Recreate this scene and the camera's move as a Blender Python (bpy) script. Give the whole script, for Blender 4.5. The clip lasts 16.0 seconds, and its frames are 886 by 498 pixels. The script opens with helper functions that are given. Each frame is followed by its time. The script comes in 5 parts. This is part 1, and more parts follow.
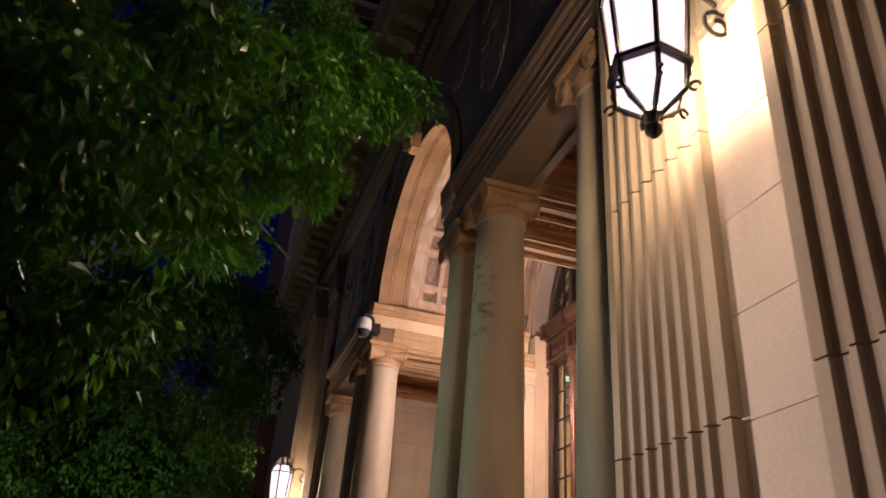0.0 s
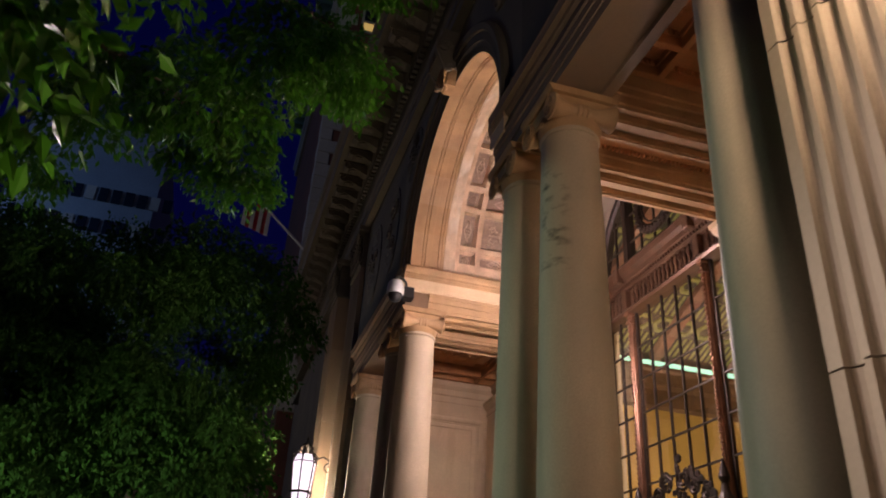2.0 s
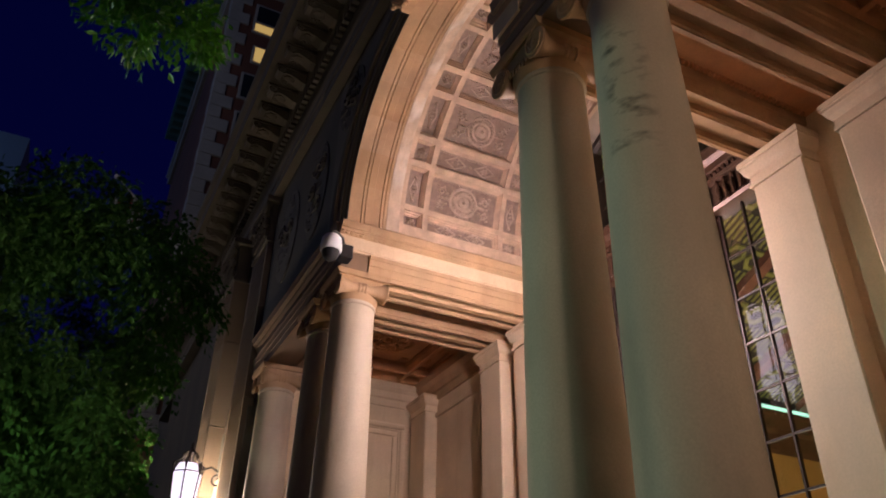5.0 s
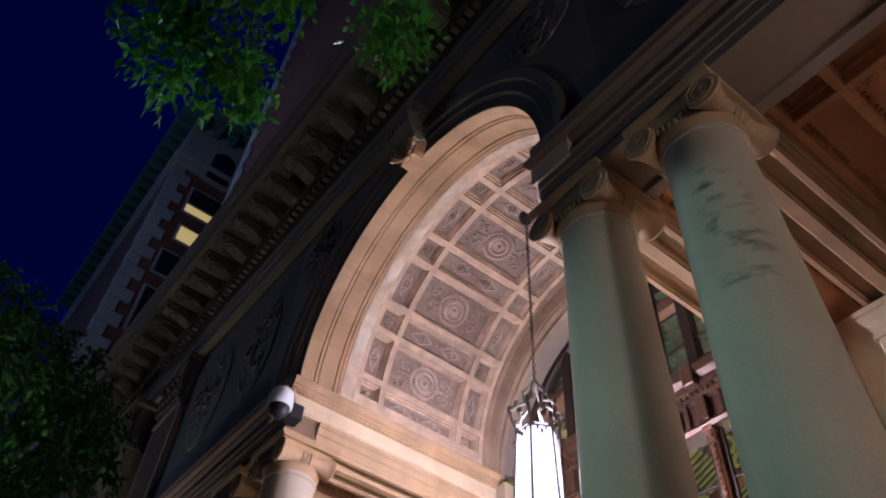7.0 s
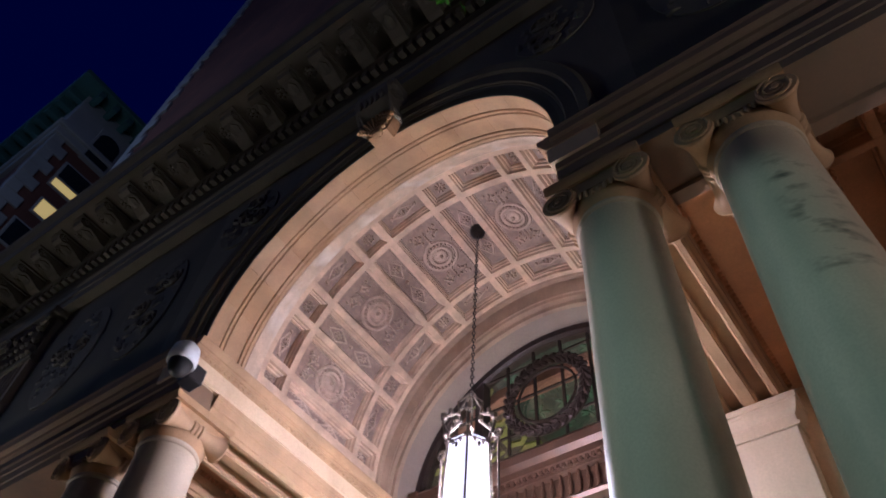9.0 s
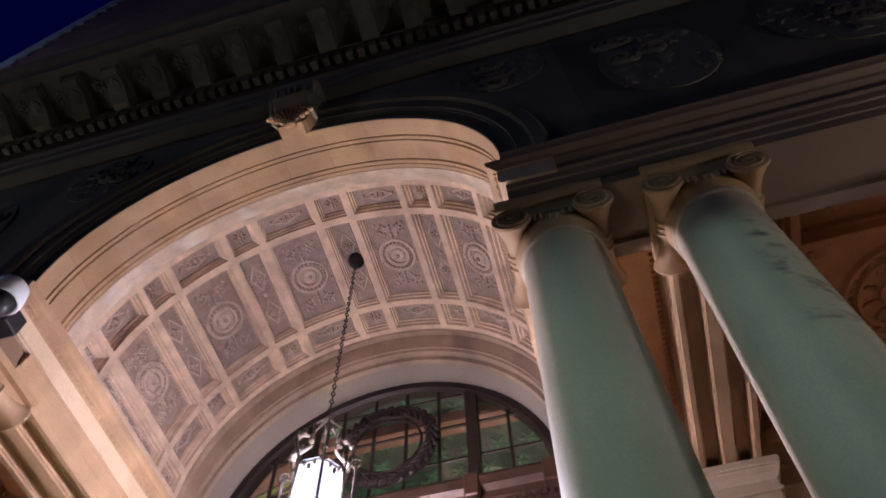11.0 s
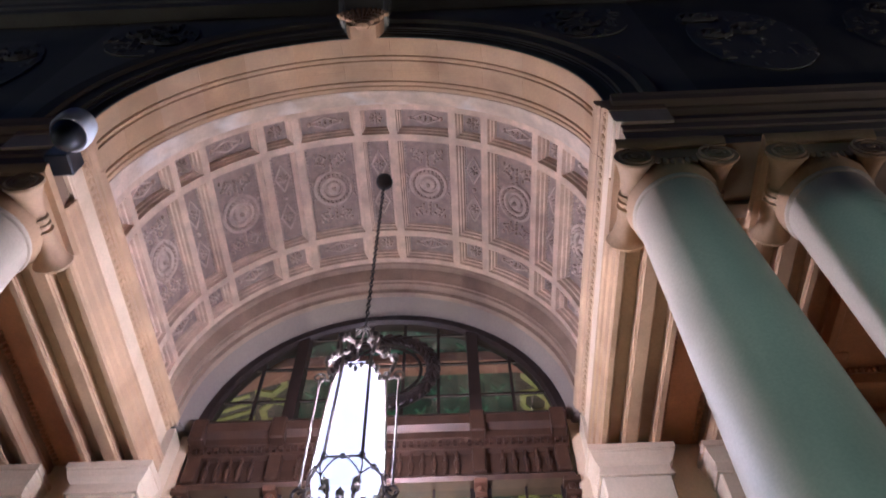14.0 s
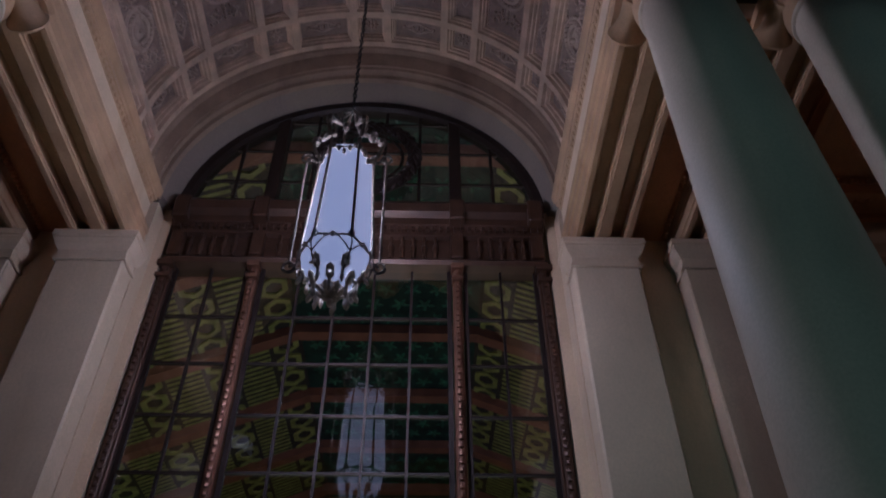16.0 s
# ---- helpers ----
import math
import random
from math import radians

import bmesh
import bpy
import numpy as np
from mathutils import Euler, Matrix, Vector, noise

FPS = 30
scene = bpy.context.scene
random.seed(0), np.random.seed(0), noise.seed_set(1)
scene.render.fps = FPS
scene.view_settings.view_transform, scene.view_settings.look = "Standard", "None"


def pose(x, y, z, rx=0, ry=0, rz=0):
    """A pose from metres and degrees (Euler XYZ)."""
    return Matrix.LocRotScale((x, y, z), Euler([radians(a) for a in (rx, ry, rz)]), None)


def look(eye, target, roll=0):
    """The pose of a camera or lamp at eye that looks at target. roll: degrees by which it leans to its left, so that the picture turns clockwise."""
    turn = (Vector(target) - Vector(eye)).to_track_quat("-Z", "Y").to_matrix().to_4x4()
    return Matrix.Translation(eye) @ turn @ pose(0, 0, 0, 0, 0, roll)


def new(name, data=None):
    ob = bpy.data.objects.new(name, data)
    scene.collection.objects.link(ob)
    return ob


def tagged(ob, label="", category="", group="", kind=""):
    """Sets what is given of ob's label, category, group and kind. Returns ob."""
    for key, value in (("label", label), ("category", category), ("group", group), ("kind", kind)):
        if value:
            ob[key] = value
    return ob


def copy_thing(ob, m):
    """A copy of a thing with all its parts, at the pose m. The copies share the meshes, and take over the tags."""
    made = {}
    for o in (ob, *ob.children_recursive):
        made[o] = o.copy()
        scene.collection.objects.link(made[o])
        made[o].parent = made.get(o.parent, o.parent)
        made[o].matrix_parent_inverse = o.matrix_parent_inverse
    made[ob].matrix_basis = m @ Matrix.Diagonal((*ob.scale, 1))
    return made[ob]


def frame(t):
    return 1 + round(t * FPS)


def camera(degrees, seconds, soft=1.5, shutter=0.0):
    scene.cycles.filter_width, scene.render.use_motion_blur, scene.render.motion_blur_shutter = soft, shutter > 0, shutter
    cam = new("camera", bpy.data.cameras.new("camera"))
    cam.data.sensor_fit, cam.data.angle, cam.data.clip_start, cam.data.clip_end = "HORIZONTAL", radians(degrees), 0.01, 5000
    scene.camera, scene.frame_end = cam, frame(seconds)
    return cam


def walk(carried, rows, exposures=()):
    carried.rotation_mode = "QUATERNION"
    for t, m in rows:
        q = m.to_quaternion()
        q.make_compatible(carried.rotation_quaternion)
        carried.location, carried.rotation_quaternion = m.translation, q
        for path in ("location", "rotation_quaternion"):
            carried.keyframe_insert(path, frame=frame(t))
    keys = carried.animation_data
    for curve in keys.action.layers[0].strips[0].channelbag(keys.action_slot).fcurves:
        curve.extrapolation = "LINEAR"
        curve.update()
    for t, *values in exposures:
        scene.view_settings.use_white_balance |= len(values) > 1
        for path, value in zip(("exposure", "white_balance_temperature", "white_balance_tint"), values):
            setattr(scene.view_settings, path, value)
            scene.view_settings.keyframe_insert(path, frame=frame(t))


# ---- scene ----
cam = camera(60.3, 16.0, 1.8, 0.4)
PATH = [
    (0, (0.008, 0.042, 1.51), (0.504, 1.732, 2.457), 4.4),
    (0.5, (0.037, 0.409, 1.534), (0.543, 2.095, 2.484), 3.3),
    (1, (0.044, 0.724, 1.518), (0.561, 2.403, 2.473), 4.1),
    (1.5, (0.049, 1.086, 1.506), (0.545, 2.768, 2.469), 4.7),
    (2, (0.073, 1.415, 1.523), (0.542, 3.112, 2.472), 3.6),
    (2.5, (0.113, 1.777, 1.586), (0.566, 3.497, 2.501), 2.8),
    (3, (0.14, 2.143, 1.601), (0.587, 3.871, 2.504), 3.0),
    (5.5, (-0.104, 3.786, 1.587), (0.708, 5.219, 2.722), 1.1),
    (6, (-0.137, 4.08, 1.583), (0.642, 5.4, 2.868), 3.1),
    (6.5, (-0.162, 4.342, 1.598), (0.56, 5.541, 3.026), 5.6),
    (7, (-0.21, 4.658, 1.628), (0.557, 5.75, 3.118), 4.2),
    (7.5, (-0.183, 4.923, 1.617), (0.629, 5.91, 3.155), 3.3),
    (8, (-0.194, 5.23, 1.642), (0.624, 6.133, 3.228), 5.2),
    (10.5, (0.055, 6.43, 1.637), (1.056, 6.832, 3.321), 0.9),
    (11, (0.126, 6.644, 1.67), (1.073, 6.882, 3.415), -1.4),
    (11.5, (0.199, 6.826, 1.672), (1.131, 7.026, 3.431), 0.2),
    (12, (0.209, 7.015, 1.61), (1.175, 7.138, 3.356), -2.3),
    (12.5, (0.236, 7.212, 1.651), (1.236, 7.248, 3.382), -4.8),
    (13, (0.263, 7.378, 1.615), (1.265, 7.407, 3.346), -4.3),
    (13.5, (0.271, 7.55, 1.626), (1.277, 7.588, 3.354), -2.7),
    (14, (0.244, 7.682, 1.617), (1.302, 7.713, 3.315), -0.8),
    (14.5, (0.229, 7.806, 1.607), (1.41, 7.807, 3.221), -0.4),
    (15, (0.216, 7.831, 1.61), (1.508, 7.815, 3.137), -0.2),
    (15.5, (0.246, 7.824, 1.591), (1.625, 7.789, 3.039), -0.2),
    (16, (0.272, 7.811, 1.572), (1.738, 7.763, 2.931), -0.4),
]
EXPOSURES = [(0.0, 0.0, 6400, 22), (3.0, 0.08, 6000, 20), (5.5, 0.12, 5600, 20), (6.5, 0.24, 4850, 17), (8.0, 0.15, 4650, 15), (10.5, 0.08, 4850, 16), (12.5, 0.0, 4600, 15), (14.0, 0.04, 4420, 14), (15.0, -0.24, 4250, 13), (15.5, -0.36, 4250, 13), (15.7, -0.75, 4250, 13), (16.0, -2.1, 4250, 13)]
walk(cam, [(t, look(eye, target, roll)) for t, eye, target, roll in PATH], EXPOSURES)

# ---- plan, in metres: the facade runs along y, the street is at x < 1.9 ----
YC = 8.33                      # the arch's axis
XF = 1.98                      # the facade's face
SPRING = 5.95                  # the rear arch
AS, AR, AX = 6.06, 1.60, 2.01  # the front arch: axis height, radius and arris
VC, VR = 6.145, 1.64            # the coffered vault: axis height and rib radius
COL_A, COL_B, COL_C = 1.805, 2.59, 4.575   # columns, out from the arch's axis
COL_X = 2.22
CAP_TOP = 5.36                 # underside of the entablature
ENT_TOP = 5.92
BACK = 4.45                    # back wall of the loggia
SCREEN = 4.70                  # the bronze screen

# ---- night sky and lights ----
world = bpy.data.worlds.new("night")
scene.world = world
world.use_nodes = True
wn, wl = world.node_tree.nodes, world.node_tree.links
bg = wn["Background"]
tc = wn.new("ShaderNodeTexCoord")
sep = wn.new("ShaderNodeSeparateXYZ")
ramp = wn.new("ShaderNodeValToRGB")
wl.new(tc.outputs["Generated"], sep.inputs[0])
wl.new(sep.outputs["Z"], ramp.inputs[0])
ramp.color_ramp.elements[0].position, ramp.color_ramp.elements[0].color = 0.0, (0.026, 0.021, 0.017, 1)
ramp.color_ramp.elements[1].position, ramp.color_ramp.elements[1].color = 0.75, (0.0005, 0.0008, 0.016, 1)
low = ramp.color_ramp.elements.new(0.32)
low.color = (0.0012, 0.0012, 0.020, 1)
wl.new(ramp.outputs[0], bg.inputs[0])
bg.inputs[1].default_value = 1.0


def lamp(name, kind, place, energy, colour, size=0.1, target=None, spot=None):
    data = bpy.data.lights.new(name, kind)
    data.energy, data.color = energy, colour
    if kind == "AREA":
        data.size = size
    else:
        data.shadow_soft_size = size
    if spot:
        data.spot_size, data.spot_blend = radians(spot), 0.6
    ob = new(name, data)
    ob.matrix_basis = look(place, target) if target else pose(*place)
    return ob


LANTERN = (3.38, 8.30, 4.05)          # foot of the hanging lantern
WALL_LANTERN_D, WALL_LANTERN_X = 6.10, 1.52
lamp("lantern_light", "POINT", (LANTERN[0], LANTERN[1], 4.80), 245, (1.0, 0.80, 0.69), 0.12)
for s in (-1, 1):
    lamp("wall_lantern_light", "POINT", (WALL_LANTERN_X, YC + s * WALL_LANTERN_D, 3.98), 96, (1.0, 0.76, 0.48), 0.09)
lamp("street_light", "SPOT", (-7.0, 10.5, 3.6), 800, (0.72, 1.0, 0.70), 0.4, (2.2, 5.7, 2.4), 33)
# unseen pinkish spot, added to brighten the lower south wall and pilasters
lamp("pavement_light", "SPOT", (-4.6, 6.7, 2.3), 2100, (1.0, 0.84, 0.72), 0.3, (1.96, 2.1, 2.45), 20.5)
# no lamp known here; added to lift the dark facade and far buildings
lamp("far_street_light", "POINT", (-9.0, 27.0, 12.0), 380, (1.0, 0.88, 0.70), 0.6)
# made-up spot that brightens the lower fringe of the far tree
lamp("shop_front_light", "SPOT", (-11.0, 5.0, 1.0), 3300, (0.92, 1.0, 0.72), 0.5, (-1.1, 12.0, 3.1), 14)
# added point in mid-air, in place of city glow on the brick tower
lamp("tower_light", "POINT", (-5.0, 28.0, 33.0), 240, (0.80, 0.88, 1.0), 0.8)
# invented blue point that only washes the distant office front
lamp("city_light", "POINT", (-34.0, 66.0, 40.0), 2500, (0.34, 0.60, 1.0), 1.0)
# hidden area source, added to brighten the hall's ochre wall
lamp("hall_wall_light", "AREA", (7.5, 11.7, 2.4), 48, (1.0, 0.80, 0.45), 1.5, (7.5, 13.3, 4.2))
# added fill kept low and out of sight; lights the hall ceiling
lamp("hall_uplight", "AREA", (8.0, 8.3, 1.0), 230, (1.0, 0.80, 0.42), 2.0, (8.0, 8.31, 9))

# ---- materials ----


def material(name, colour, rough=0.7, metal=0.0, vary=0.25, scale=3.0, grain=60.0, bump=0.15, stain=0.0, stain_colour=(0.05, 0.045, 0.04), spread=0.0):
    m = bpy.data.materials.new(name)
    m.use_nodes = True
    n, l = m.node_tree.nodes, m.node_tree.links
    b = n["Principled BSDF"]
    b.inputs["Roughness"].default_value, b.inputs["Metallic"].default_value = rough, metal
    geo = n.new("ShaderNodeNewGeometry")

    def noise_at(sc, detail, stretch=(1, 1, 1)):
        mp = n.new("ShaderNodeMapping")
        mp.inputs["Scale"].default_value = stretch
        l.new(geo.outputs["Position"], mp.inputs["Vector"])
        t = n.new("ShaderNodeTexNoise")
        t.inputs["Scale"].default_value, t.inputs["Detail"].default_value = sc, detail
        l.new(mp.outputs[0], t.inputs["Vector"])
        return t.outputs["Fac"]

    def mix(fac, a, c, kind="MIX"):
        x = n.new("ShaderNodeMix")
        x.data_type, x.blend_type = "RGBA", kind
        for sock, val in ((x.inputs["Factor"], fac), (x.inputs["A"], a), (x.inputs["B"], c)):
            if isinstance(val, (int, float)):
                sock.default_value = val
            elif isinstance(val, tuple):
                sock.default_value = (*val, 1)
            else:
                l.new(val, sock)
        return x.outputs["Result"]

    def ranged(v, a, c, lo, hi):
        r = n.new("ShaderNodeMapRange")
        r.inputs[1].default_value, r.inputs[2].default_value, r.inputs[3].default_value, r.inputs[4].default_value = a, c, lo, hi
        l.new(v, r.inputs[0])
        return r.outputs[0]

    light = tuple(min(1, c * (1 + vary)) for c in colour)
    dark = tuple(c * (1 - vary) for c in colour)
    big = noise_at(scale, 5)
    fine = noise_at(grain, 4)
    col = mix(ranged(big, 0.3, 0.7, 0, 1), dark, light)
    col = mix(ranged(fine, 0.3, 0.7, 0, 0.35), col, mix(0.5, dark, (0.5 * colour[0], 0.5 * colour[1], 0.5 * colour[2])))
    if stain:
        streak = noise_at(2.2, 6, (1.6, 1.6, 0.35))
        col = mix(ranged(streak, 0.52, 0.75, 0, stain), col, stain_colour)
    if spread:
        info = n.new("ShaderNodeObjectInfo")
        col = mix(ranged(info.outputs["Random"], 0, 1, 0, spread), col, mix(0.5, light, (0.8, 0.75, 0.66)))
    l.new(col, b.inputs["Base Color"])
    l.new(ranged(big, 0.2, 0.8, max(0.02, rough - 0.12), min(1, rough + 0.12)), b.inputs["Roughness"])
    if bump:
        bp = n.new("ShaderNodeBump")
        bp.inputs["Strength"].default_value, bp.inputs["Distance"].default_value = bump, 0.01
        l.new(mix(0.5, fine, big), bp.inputs["Height"])
        l.new(bp.outputs[0], b.inputs["Normal"])
    return m


def glow(name, colour, strength):
    m = bpy.data.materials.new(name)
    m.use_nodes = True
    b = m.node_tree.nodes["Principled BSDF"]
    b.inputs["Base Color"].default_value = (0.8, 0.8, 0.8, 1)
    b.inputs["Emission Color"].default_value = (*colour, 1)
    b.inputs["Emission Strength"].default_value = strength
    return m


def glass_material(name, tint=(0.9, 0.95, 0.93), rough=0.0):
    m = bpy.data.materials.new(name)
    m.use_nodes = True
    n, l = m.node_tree.nodes, m.node_tree.links
    n.remove(n["Principled BSDF"])
    tr, gl, mixn, fr = n.new("ShaderNodeBsdfTransparent"), n.new("ShaderNodeBsdfGlossy"), n.new("ShaderNodeMixShader"), n.new("ShaderNodeFresnel")
    tr.inputs[0].default_value = (*tint, 1)
    gl.inputs["Roughness"].default_value = rough
    fr.inputs[0].default_value = 2.5
    l.new(fr.outputs[0], mixn.inputs[0])
    l.new(tr.outputs[0], mixn.inputs[1])
    l.new(gl.outputs[0], mixn.inputs[2])
    l.new(mixn.outputs[0], n["Material Output"].inputs["Surface"])
    return m


STONE = material("sandstone", (0.47, 0.288, 0.142), 0.75, 0, 0.24, 2.2, 70, 0.22, 0.6, (0.25, 0.12, 0.05), 0.12)
ASHLAR = material("ashlar_limestone", (0.31, 0.23, 0.152), 0.75, 0, 0.14, 1.2, 55, 0.15, 0.3, (0.24, 0.16, 0.09), 0.2)
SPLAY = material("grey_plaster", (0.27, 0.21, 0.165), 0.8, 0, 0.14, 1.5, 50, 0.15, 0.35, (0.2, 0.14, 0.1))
WALL_BLOCK = material("ashlar_wall_stone", (0.47, 0.385, 0.30), 0.75, 0, 0.14, 1.0, 55, 0.15, 0.35, (0.28, 0.18, 0.10), 0.15)
PALE = material("pale_limestone", (0.68, 0.505, 0.325), 0.7, 0, 0.16, 1.6, 55, 0.16, 0.45, (0.42, 0.25, 0.12), 0.2)
# carving lightened in colour, for contrast that lamplight alone doesn't give
LIT_RELIEF = material("lit_vault_relief", (0.54, 0.40, 0.305), 0.75, 0, 0.24, 10, 70, 0.4, 0.4, (0.22, 0.14, 0.10))
# darker copy for coffer bottoms: recess shade put into the colour
SHADED_PANEL = material("shaded_vault_panel", (0.325, 0.23, 0.178), 0.78, 0, 0.24, 14, 44, 0.75, 0.35, (0.16, 0.10, 0.065))
LIMEWASH = material("patchy_limewash", (0.62, 0.47, 0.34), 0.8, 0, 0.26, 5.0, 60, 0.35, 0.75, (0.86, 0.80, 0.74))
TERRA = material("vault_terracotta", (0.66, 0.47, 0.325), 0.72, 0, 0.24, 7, 70, 0.5, 0.4, (0.25, 0.16, 0.10))
# weathered tone, darkened further to offset lamp spill on the entablature
WEATHERED_SHADED = material("weathered_shaded_sandstone", (0.23, 0.135, 0.072), 0.8, 0, 0.22, 1.4, 55, 0.22, 0.5, (0.10, 0.075, 0.05), 0.2)
COLUMN = material("column_stone", (0.52, 0.42, 0.30), 0.62, 0, 0.14, 1.4, 80, 0.1, 0.35, (0.16, 0.14, 0.10))
LEAF_MARKED = material("leaf_marked_column_stone", (0.52, 0.42, 0.30), 0.62, 0, 0.14, 1.4, 80, 0.1, 0.35, (0.16, 0.14, 0.10))


def add_leaf_marks(m):
    n, l = m.node_tree.nodes, m.node_tree.links
    b = n["Principled BSDF"]
    old = b.inputs["Base Color"].links[0].from_socket
    geo, sp, mp, tx = n.new("ShaderNodeNewGeometry"), n.new("ShaderNodeSeparateXYZ"), n.new("ShaderNodeMapping"), n.new("ShaderNodeTexNoise")
    l.new(geo.outputs["Position"], sp.inputs[0])
    mp.inputs["Scale"].default_value = (1.0, 1.0, 2.2)
    mp.inputs["Rotation"].default_value = (0.5, 0.3, 0)
    l.new(geo.outputs["Position"], mp.inputs[0])
    tx.inputs["Scale"].default_value, tx.inputs["Detail"].default_value = 6.5, 3
    l.new(mp.outputs[0], tx.inputs["Vector"])
    fac = None
    for sock, a, c, lo, hi in ((sp.outputs["X"], 2.13, 2.04, 0, 1), (sp.outputs["Z"], 3.75, 3.95, 0, 1), (sp.outputs["Z"], 4.85, 4.65, 0, 1), (sp.outputs["Y"], 5.78, 5.70, 0, 1), (tx.outputs["Fac"], 0.52, 0.68, 0, 0.85)):
        r = n.new("ShaderNodeMapRange")
        r.inputs[1].default_value, r.inputs[2].default_value, r.inputs[3].default_value, r.inputs[4].default_value = a, c, lo, hi
        l.new(sock, r.inputs[0])
        if fac is None:
            fac = r.outputs[0]
        else:
            k = n.new("ShaderNodeMath")
            k.operation = "MULTIPLY"
            l.new(fac, k.inputs[0])
            l.new(r.outputs[0], k.inputs[1])
            fac = k.outputs[0]
    x = n.new("ShaderNodeMix")
    x.data_type = "RGBA"
    l.new(fac, x.inputs["Factor"])
    l.new(old, x.inputs["A"])
    x.inputs["B"].default_value = (0.06, 0.055, 0.04, 1)
    l.new(x.outputs["Result"], b.inputs["Base Color"])


add_leaf_marks(LEAF_MARKED)
STAINED_RING = material("stained_ring_stone", (0.37, 0.25, 0.165), 0.78, 0, 0.28, 3.0, 60, 0.3, 0.7, (0.16, 0.10, 0.07))
# stained stone; the low base colour also stands in for night shade
FACADE = material("weathered_shaded_facade", (0.145, 0.128, 0.092), 0.85, 0, 0.3, 1.1, 45, 0.3, 0.5, (0.07, 0.06, 0.05), 0.2)
COFFER = material("bay_ceiling", (0.60, 0.29, 0.12), 0.7, 0, 0.2, 3, 60, 0.2, 0.2)
BRONZE = material("bronze", (0.085, 0.042, 0.024), 0.42, 0.45, 0.3, 6, 60, 0.2, 0.3, (0.05, 0.035, 0.03))
MULLION = material("rubbed_bronze", (0.20, 0.095, 0.055), 0.38, 0.5, 0.3, 8, 60, 0.2, 0.3, (0.06, 0.03, 0.02))
DARK_BRONZE = material("dark_bronze", (0.035, 0.022, 0.018), 0.5, 0.5, 0.3, 8, 60, 0.2)
IRON = material("dark_iron", (0.045, 0.038, 0.034), 0.5, 0.7, 0.3, 12, 80, 0.2)
GILT = material("aged_gilt_iron", (0.42, 0.35, 0.27), 0.45, 0.4, 0.35, 14, 80, 0.2, 0.3)
PALE_GILT = material("pale_gilt_iron", (0.60, 0.53, 0.44), 0.5, 0.2, 0.35, 14, 80, 0.2, 0.3)
LANTERN_METAL = material("lantern_metal", (0.15, 0.12, 0.095), 0.4, 0.5, 0.35, 14, 80, 0.2, 0.3)
WHITE = material("white_enamel", (0.72, 0.73, 0.75), 0.3, 0, 0.04, 5, 60, 0.02)
BLACK = material("black_plastic", (0.02, 0.02, 0.022), 0.35, 0, 0.1, 5, 60, 0.05)
# leaf colour darkened so that the far crowns look unlit
LEAF_SHADED = material("shaded_leaf", (0.034, 0.105, 0.012), 0.75, 0, 0.5, 2.0, 20, 0.05)
LEAF_SHADED.node_tree.nodes["Principled BSDF"].inputs["Specular IOR Level"].default_value = 0.15
LEAF = material("leaf", (0.050, 0.185, 0.012), 0.33, 0, 0.6, 2.0, 30, 0.05)
LEAF.node_tree.nodes["Principled BSDF"].inputs["Specular IOR Level"].default_value = 0.5
_n, _l = LEAF.node_tree.nodes, LEAF.node_tree.links
_tl, _mx = _n.new("ShaderNodeBsdfTranslucent"), _n.new("ShaderNodeMixShader")
_tl.inputs[0].default_value = (0.085, 0.27, 0.012, 1)
_mx.inputs[0].default_value = 0.25
_l.new(_n["Principled BSDF"].outputs[0], _mx.inputs[1])
_l.new(_tl.outputs[0], _mx.inputs[2])
_l.new(_mx.outputs[0], _n["Material Output"].inputs["Surface"])
BARK = material("bark", (0.13, 0.10, 0.075), 0.9, 0, 0.35, 6, 40, 0.6)
PAVING = material("paving", (0.16, 0.15, 0.14), 0.85, 0, 0.2, 2, 40, 0.3, 0.3)
ASPHALT = material("asphalt", (0.05, 0.05, 0.052), 0.9, 0, 0.2, 2, 90, 0.4)
BRICK = material("red_brick", (0.20, 0.085, 0.06), 0.9, 0, 0.3, 0.5, 6, 0.2)
QUOIN = material("pale_quoin", (0.45, 0.44, 0.42), 0.8, 0, 0.15, 0.6, 8, 0.1)
COPPER = material("green_copper", (0.10, 0.20, 0.18), 0.7, 0.1, 0.25, 0.5, 8, 0.1)
CONCRETE = material("blue_grey_concrete", (0.30, 0.36, 0.44), 0.8, 0, 0.12, 0.2, 4, 0.1)
OCHRE = material("ochre_plaster", (0.66, 0.39, 0.115), 0.8, 0, 0.15, 1, 30, 0.1)
HALL_WOOD = material("painted_dark_wood", (0.055, 0.045, 0.035), 0.6, 0, 0.3, 4, 50, 0.15)
HALL_TRIM = material("dark_carved_wood", (0.15, 0.075, 0.040), 0.55, 0, 0.35, 5, 50, 0.3)
HALL_RED = material("red_brown_wood", (0.30, 0.125, 0.085), 0.6, 0, 0.25, 4, 50, 0.15)
HALL_YELLOW = material("yellow_green_paint", (0.36, 0.36, 0.10), 0.6, 0, 0.4, 6, 50, 0.1)
HALL_GREEN = material("green_painted_panel", (0.022, 0.050, 0.036), 0.6, 0, 0.75, 5, 40, 0.1)
HALL_LEAF = material("leaf_green_paint", (0.06, 0.16, 0.095), 0.6, 0, 0.5, 5, 40, 0.1)
GLASS = glass_material("window_glass", (0.86, 0.92, 0.9))
DARK_GLASS = material("dark_window", (0.02, 0.028, 0.04), 0.12, 0, 0.3, 0.5, 5, 0.0)
LIT_WINDOW = glow("lit_window", (1.0, 0.62, 0.12), 0.42)
LANTERN_GLASS = glow("lit_opal_glass", (1.0, 0.87, 0.96), 1.15)
